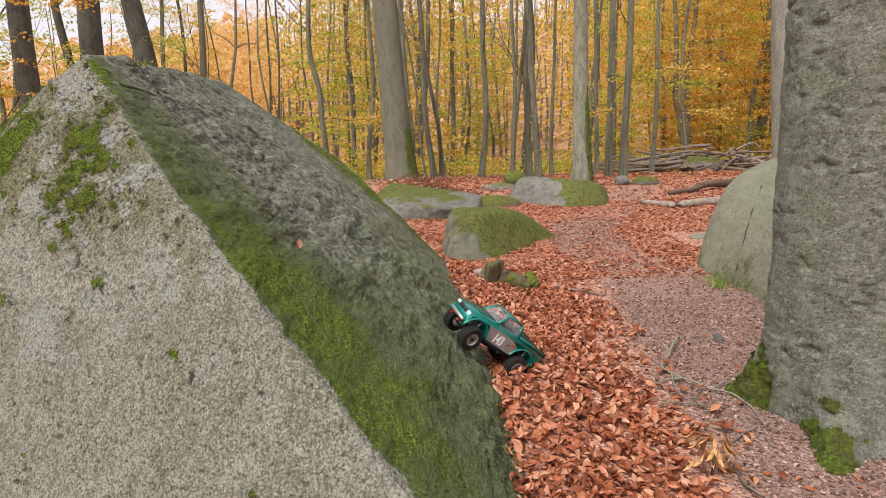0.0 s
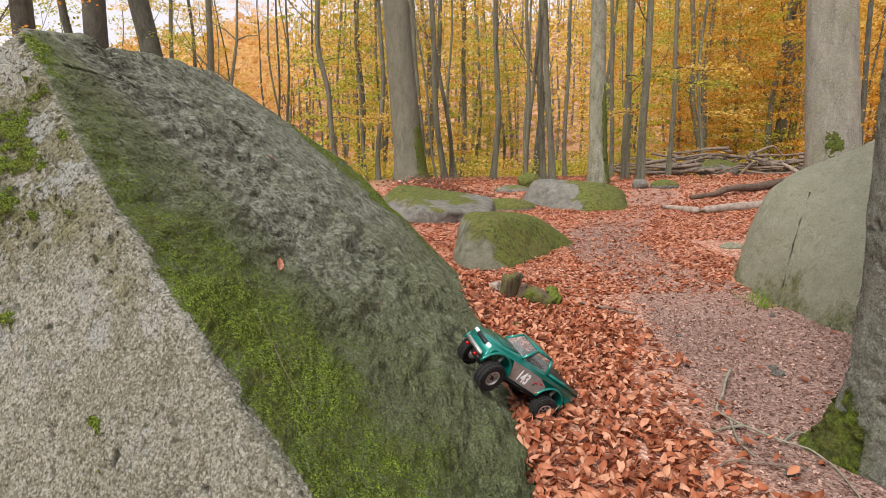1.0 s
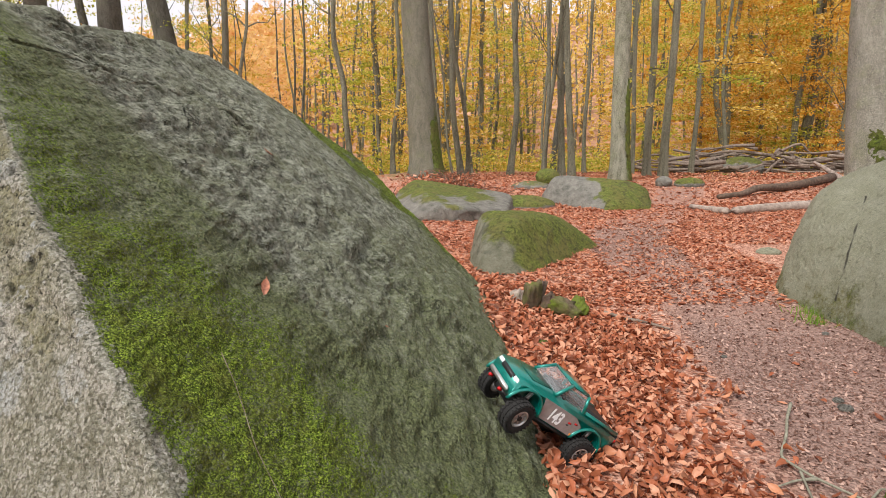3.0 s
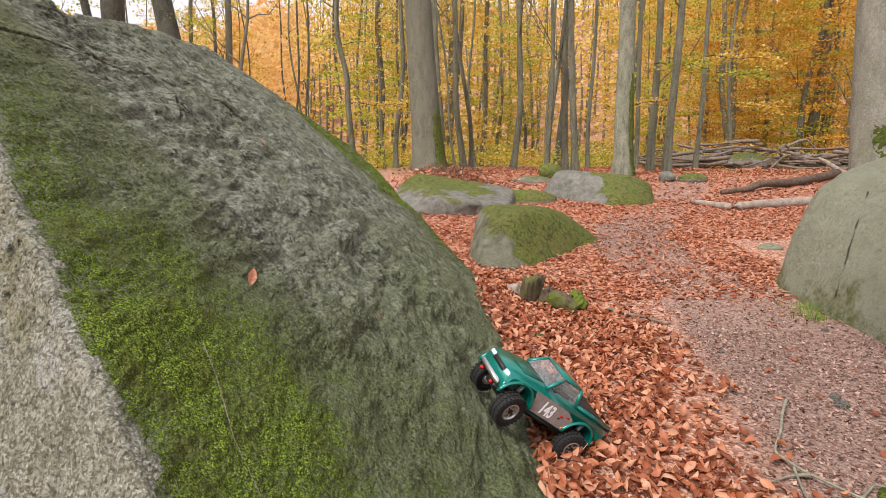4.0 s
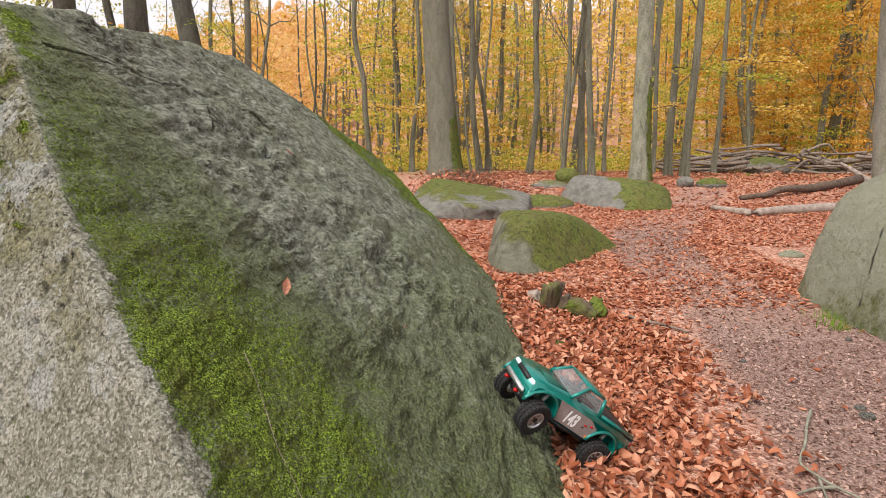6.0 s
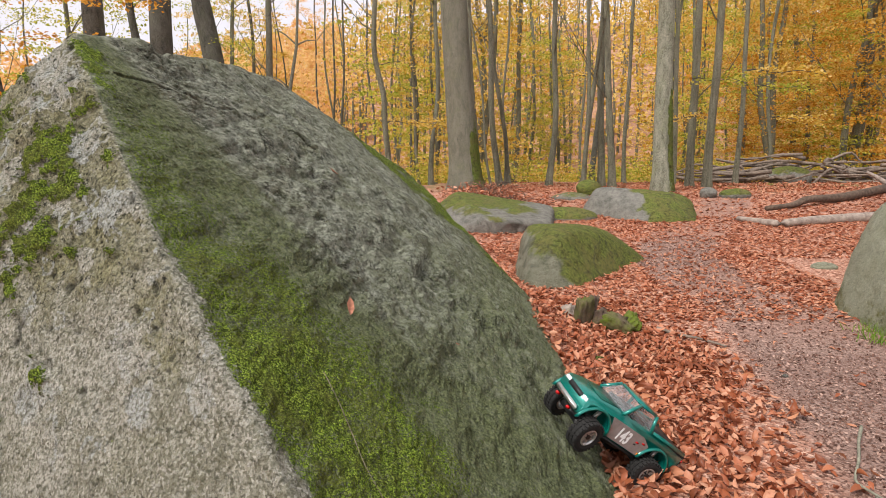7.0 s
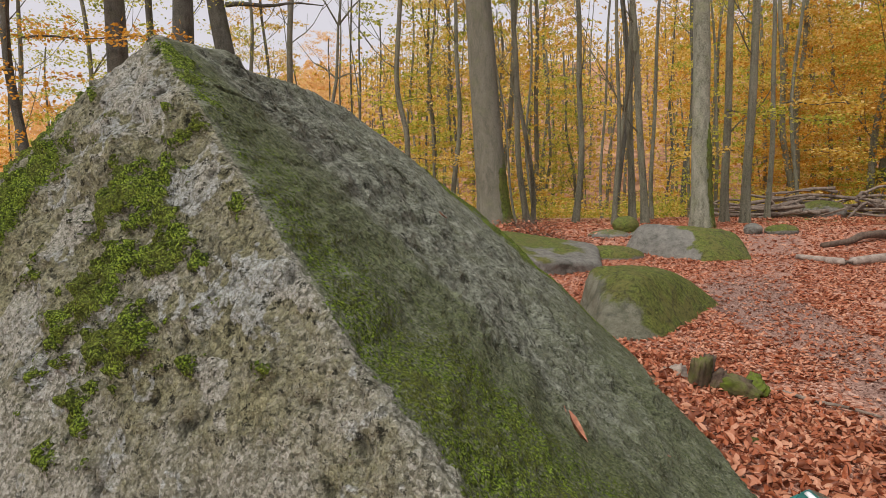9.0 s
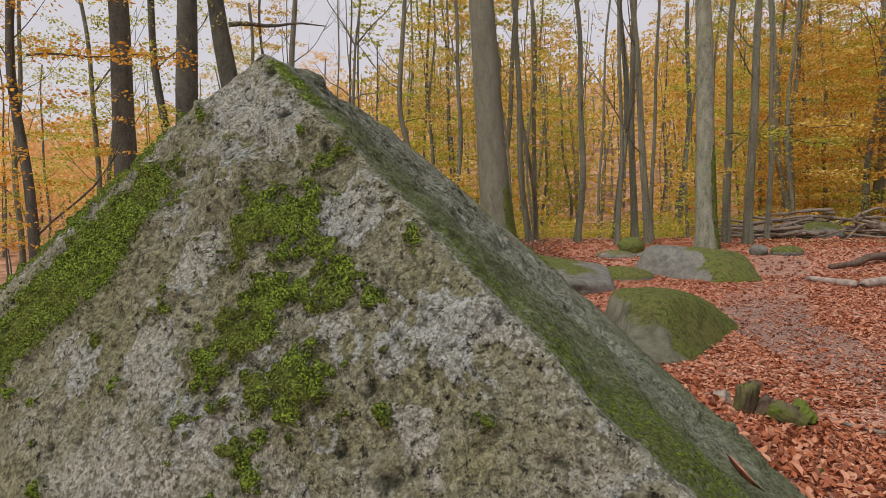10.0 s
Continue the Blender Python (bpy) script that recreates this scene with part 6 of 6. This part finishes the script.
    for i in range(6):
        m = Matrix.Rotation(i * math.pi / 3, 4, "Y")
        bmesh.ops.create_cube(bm, size=1.0, matrix=m @ Matrix.Translation((0.016, 0.014, 0)) @ Matrix.Diagonal((0.022, 0.004, 0.006, 1)))
    rim_me = bpy.data.meshes.new("rim")
    bm.to_mesh(rim_me)
    bm.free()
    hub_bm = rod((0, -0.012, 0), (0, 0.019, 0), 0.0085, 16)
    hub_me = bpy.data.meshes.new("hub")
    hub_bm.to_mesh(hub_me)
    hub_bm.free()
    for me in (tyre_me, rim_me, hub_me):
        me.polygons.foreach_set("use_smooth", np.zeros(len(me.polygons), bool))
    tyre_me.materials.append(rubber)
    rim_me.materials.append(silver)
    hub_me.materials.append(black)
    for cx, sgn, steer in ((0.155, 1, 14), (0.155, -1, 14), (-0.155, 1, 0), (-0.155, -1, 0)):
        wheel = new("tyre", tyre_me)
        wheel.parent = ob
        wheel["label"] = "black knobbly rubber tyre"
        wheel.location = (cx, sgn * 0.094, -0.020)
        wheel.rotation_euler = (0, 0, radians((0 if sgn > 0 else 180) + steer))
        for nm, me in (("rim", rim_me), ("hub", hub_me)):
            new(nm, me).parent = wheel
    # nose up on the rock, tail in the leaves
    fl, rl = Vector((0.134, 3.03, 0.376)), Vector((0.395, 3.17, 0.147))
    f = (fl - rl).normalized()
    r = Vector((-0.082, 0.22, 0.054))
    r = (r - f * r.dot(f)).normalized()
    up = r.cross(f)
    m = Matrix((f, -r, up)).transposed().to_4x4()
    ob.matrix_world = Matrix.Translation((fl + rl) / 2 + r * 0.115 + up * 0.0244) @ m @ Matrix.Scale(1.22, 4)
    return tagged(ob, "teal model pickup truck with knobbly tyres, nose up against the boulder", "model truck")


truck()


# ---- small things ----
def sapling():
    ob = new("sapling")
    x, y = -3.35, 9.2
    z0 = gz(x, y)
    ob.location = (x, y, z0)
    stem = np.array(((0, 0, -0.1), (-0.05, 0, 1.2), (0.10, 0.0, 2.3), (0.22, 0.02, 2.9), (0.26, 0.05, 3.6), (0.40, 0.05, 4.6)))
    placed("stem", tubes_mesh("stem", [tube(stem, (0.035, 0.032, 0.027, 0.022, 0.016, 0.008), 8)]), THIN_BARK, ob)
    for j, a, up in ((3, (0.30, 0.0, 0.06), 0.25), (3, (-0.35, 0.1, 0.25), 0.3), (4, (0.4, 0.1, 0.45), 0.4), (2, (-0.3, 0.0, 0.2), 0.3), (4, (-0.3, -0.1, 0.5), 0.4)):
        p0 = stem[j]
        p1 = p0 + np.array(a)
        p2 = p1 + np.array((a[0] * 0.7, a[1], up))
        placed("twig", tubes_mesh("twig", [tube(np.array((p0, (p0 + p1) / 2 + (0, 0, 0.03), p1, p2)), (0.013, 0.010, 0.007, 0.003), 6)]), THIN_BARK, ob)
    return tagged(ob, "thin bare sapling with forked twigs behind the boulder", "sapling")


sapling()


def bough(name, x, y, z, reach, drop, count, size, material, label, seed, wood_r=0.03):
    """A side branch with a flat spray of leaves, that hangs in the picture between the trunks."""
    rng = np.random.default_rng(seed)
    ob = new(name)
    ob.location = (x, y, z)
    s = np.linspace(0, 1, 9)
    path = np.stack([reach * s, 0.1 * np.sin(s * 5), drop * s ** 1.6 + 0.04 * np.sin(s * 11)], -1)
    placed("wood", tubes_mesh("wood", [tube(path, wood_r * (1 - 0.85 * s) + 0.003, 6)]), DARK_BARK, ob)
    k = rng.random(count) ** 0.7
    c = np.stack([reach * k * 1.05, rng.normal(size=count) * 0.30, drop * k ** 1.6 + rng.normal(size=count) * 0.10 * (0.4 + k)], -1)
    nrm = rng.normal(size=(count, 3)) * 0.5 + np.array((0, 0, 1.0))
    nrm /= np.linalg.norm(nrm, axis=1, keepdims=True)
    v, f = leaf_cards(c, nrm, size * (0.7 + 0.6 * rng.random(count)), rng)
    placed("leaves", mesh_from("leaves", v, f, False), material, ob)
    return tagged(ob, label, "branch")


bough("leafy_branch", -13.1, 15.3, 5.45, 4.2, -0.25, 420, 0.085, ORANGE, "leafy orange beech branch between dark trunks", 1)
bough("leafy_branch", -13.2, 15.0, 4.6, -2.5, -0.3, 260, 0.085, ORANGE, "leafy orange beech branch on a slim trunk", 2)
bough("bare_branch", -10.9, 21.9, 8.1, 3.6, -0.2, 12, 0.07, ORANGE, "nearly bare dark limb of the leaning beech", 3, 0.09)
for k, (x, y, z, reach, count) in enumerate(((5.2, 19.0, 3.5, 1.5, 260), (6.4, 18.2, 3.6, 1.9, 300), (5.4, 18.8, 2.4, -1.6, 220), (7.6, 20.5, 3.4, 1.6, 220), (-2.6, 22.5, 3.2, 1.6, 220), (-4.3, 21.5, 2.5, 1.9, 260), (-3.9, 22.0, 4.6, -1.7, 240),
                                             (1.9, 23.0, 4.2, 1.6, 220), (9.4, 23.5, 2.6, 1.8, 240))):
    bough("leafy_branch", x, y, z, reach, -0.12, count, 0.075, GOLD if k % 3 else LIME, "thin beech branch with golden autumn leaves", 10 + k, 0.018)


def grass_tuft(x, y, seed, n=46):
    rng = np.random.default_rng(seed)
    base = np.stack([rng.normal(size=n) * 0.06, rng.normal(size=n) * 0.035, 0 * rng.random(n)], -1)
    tip = base + np.stack([rng.normal(size=n) * 0.035, rng.normal(size=n) * 0.035, 0.06 + 0.06 * rng.random(n)], -1)
    side = np.stack([np.cos(rng.random(n) * 6.28), np.sin(rng.random(n) * 6.28), 0 * rng.random(n)], -1) * 0.003
    v = np.stack([base - side, base + side, tip], 1).reshape(-1, 3)
    ob = placed("grass_tuft", mesh_from("grass_tuft", v, np.arange(3 * n).reshape(-1, 3), False), GRASS)
    ob.location = (x, y, gz(x, y))
    return tagged(ob, "small tuft of green grass at the boulder's foot", "grass", kind="stuff")


GRASS = leaf_stuff("fresh_grass", (0.10, 0.20, 0.02), (0.17, 0.30, 0.03), (0.26, 0.36, 0.06), 0.3)
for k, (x, y) in enumerate(((2.62, 5.45), (2.60, 5.30), (2.66, 5.62), (8.3, 23.2), (9.3, 23.0), (9.0, 22.2))):
    grass_tuft(x, y, k)



def dry_shoot(x, y):
    """A low shoot that still carries its withered leaves."""
    ob = new("dry_shoot")
    ob.location = on_ground(x, y)
    rng = np.random.default_rng(61)
    for k in range(3):
        a = 2.1 * k + 0.4
        tip = np.array((0.07 * math.cos(a), 0.07 * math.sin(a), 0.13 + 0.03 * k))
        placed("stem", tubes_mesh("stem", [tube(np.array(((0, 0, -0.02), tip * 0.5, tip)), (0.004, 0.003, 0.002), 6)]), STICK, ob)
    for k in range(26):
        a, h = rng.random() * 6.28, 0.03 + 0.14 * rng.random()
        lf = single_leaf("leaf", (0, 0, 0), (math.cos(a), math.sin(a), 0.9), (math.cos(a) * 0.6, math.sin(a) * 0.6, -0.8 + rng.random()), 0.075 + 0.03 * rng.random(), 0.6, TAN_LEAF, ob)
        lf.location = (0.09 * rng.random() * math.cos(a), 0.09 * rng.random() * math.sin(a), h)
    return tagged(ob, "low shoot with withered tan leaves at the litter's edge", "shoot")


TAN_LEAF = plain("withered_tan_leaf", (0.46, 0.25, 0.10), 0.6, 0.0, 0.3, 0.35, 50)
dry_shoot(1.10, 2.22)


def mushroom(x, y):
    ob = new("mushroom")
    ob.location = on_ground(x, y)
    stalk = rod((0, 0, -0.01), (0, 0, 0.028), 0.008, 12)
    part("stalk", stalk, plain("mushroom_stalk", (0.6, 0.5, 0.38), 0.7), ob)
    v, f = lathe([(0.0005, 0.044), (0.012, 0.042), (0.021, 0.035), (0.024, 0.026), (0.018, 0.023), (0.0005, 0.024)], 20)
    cap = placed("cap", mesh_from("cap", v, f), plain("mushroom_cap", (0.72, 0.55, 0.36), 0.6), ob, "pale tan cap")
    cap.rotation_euler = (radians(90), 0, 0)
    return tagged(ob, "small pale mushroom between mossy roots", "mushroom")


mushroom(1.80, 2.52)


def bracken_mound():
    """Dead stems and caught leaves heaped at the old trunk's foot."""
    rng = np.random.default_rng(71)
    n = 150
    x, y = -0.55 + 0.55 * rng.normal(size=n), 14.4 + 0.5 * rng.normal(size=n)
    z = ground_z(x, y)
    lift = 0.42 * np.exp(-((x + 0.6) / 0.8) ** 2)
    stems = []
    for i in range(n):
        a, ln = rng.random() * 6.28, 0.25 + 0.4 * rng.random()
        p = np.array((x[i], y[i], z[i] + lift[i] * rng.random()))
        q = p + np.array((math.cos(a) * ln, math.sin(a) * ln * 0.5, 0.22 * rng.random()))
        stems.append(tube(np.array((p, (p + q) / 2 + (0, 0, 0.06), q)), (0.008, 0.006, 0.003), 4, cap=False))
    tagged(placed("bracken", tubes_mesh("bracken", stems), ROT_WOOD), "heap of dead reddish stems at the old trunk's foot", "dead bracken", kind="stuff")
    m = 1500
    x, y = -0.55 + 0.6 * rng.normal(size=m), 14.4 + 0.5 * rng.normal(size=m)
    v, f = scatter(x, y, 0.07 * (0.6 + 0.8 * rng.random(m)), 0.6, 0.38, 72, crumb_template())
    tagged(placed("caught_leaves", mesh_from("caught_leaves", v, f, False), LITTER), "fallen leaves caught in the dead stems", "fallen leaves", kind="stuff")


bracken_mound()

# stones on the path
for k, (x, y, r) in enumerate(((1.90, 3.91, 0.026), (1.87, 3.80, 0.034), (2.25, 3.3, 0.02), (1.6, 4.6, 0.018), (1.35, 2.75, 0.02), (2.5, 5.05, 0.022))):
    c = (x, y, gz(x, y) + r * 0.35)
    rock("pebble", c, dome(c, r * 1.2, r, r * 0.7), 9, "small pale stone on the trodden path", GREY_STONE, 3, r * 0.2, 200 + k, freq=25, grain=r * 0.05, category="stone")

# single leaves of the litter, nearest the camera
leaf_kinds = []
for k in range(6):
    v, f = leaf_template()
    v = v.copy()
    c = (-0.7, 1.2, 0.6, 1.7, -1.2, 0.3)[k]
    v[:, 2] += c * (v[:, 1] ** 2) + 0.5 * c * v[:, 0] * v[:, 1] + (0.2 + 0.16 * k) * np.abs(v[:, 0])
    me = mesh_from("leaf", v, f, False)
    me.materials.append(leaf_stuff("single_beech_leaf", (0.17, 0.048, 0.020), (0.41, 0.135, 0.060), (0.60, 0.30, 0.17), 0.15, 0.42) if k == 0 else leaf_kinds[0].materials[0])
    leaf_kinds.append(me)
lrng = np.random.default_rng(44)
done = 0
while done < 260:
    x, y = -0.1 + 1.5 * lrng.random(), 1.6 + 3.4 * lrng.random()
    if x < np.interp(y, FOOT_Y, FOOT_X) + 0.06 or (abs(x - 0.3) < 0.22 and abs(y - 3.15) < 0.25):
        continue
    ob = new("leaf", leaf_kinds[done % 6])
    ob.parent = ground
    sc = 0.05 + 0.035 * lrng.random()
    ob.matrix_basis = Matrix.Translation((x, y, gz(x, y) + 0.028 + 0.012 * lrng.random())) @ Euler((lrng.normal() * 0.4, lrng.normal() * 0.4, lrng.random() * 6.28)).to_matrix().to_4x4() @ Matrix.Scale(sc, 4)
    done += 1
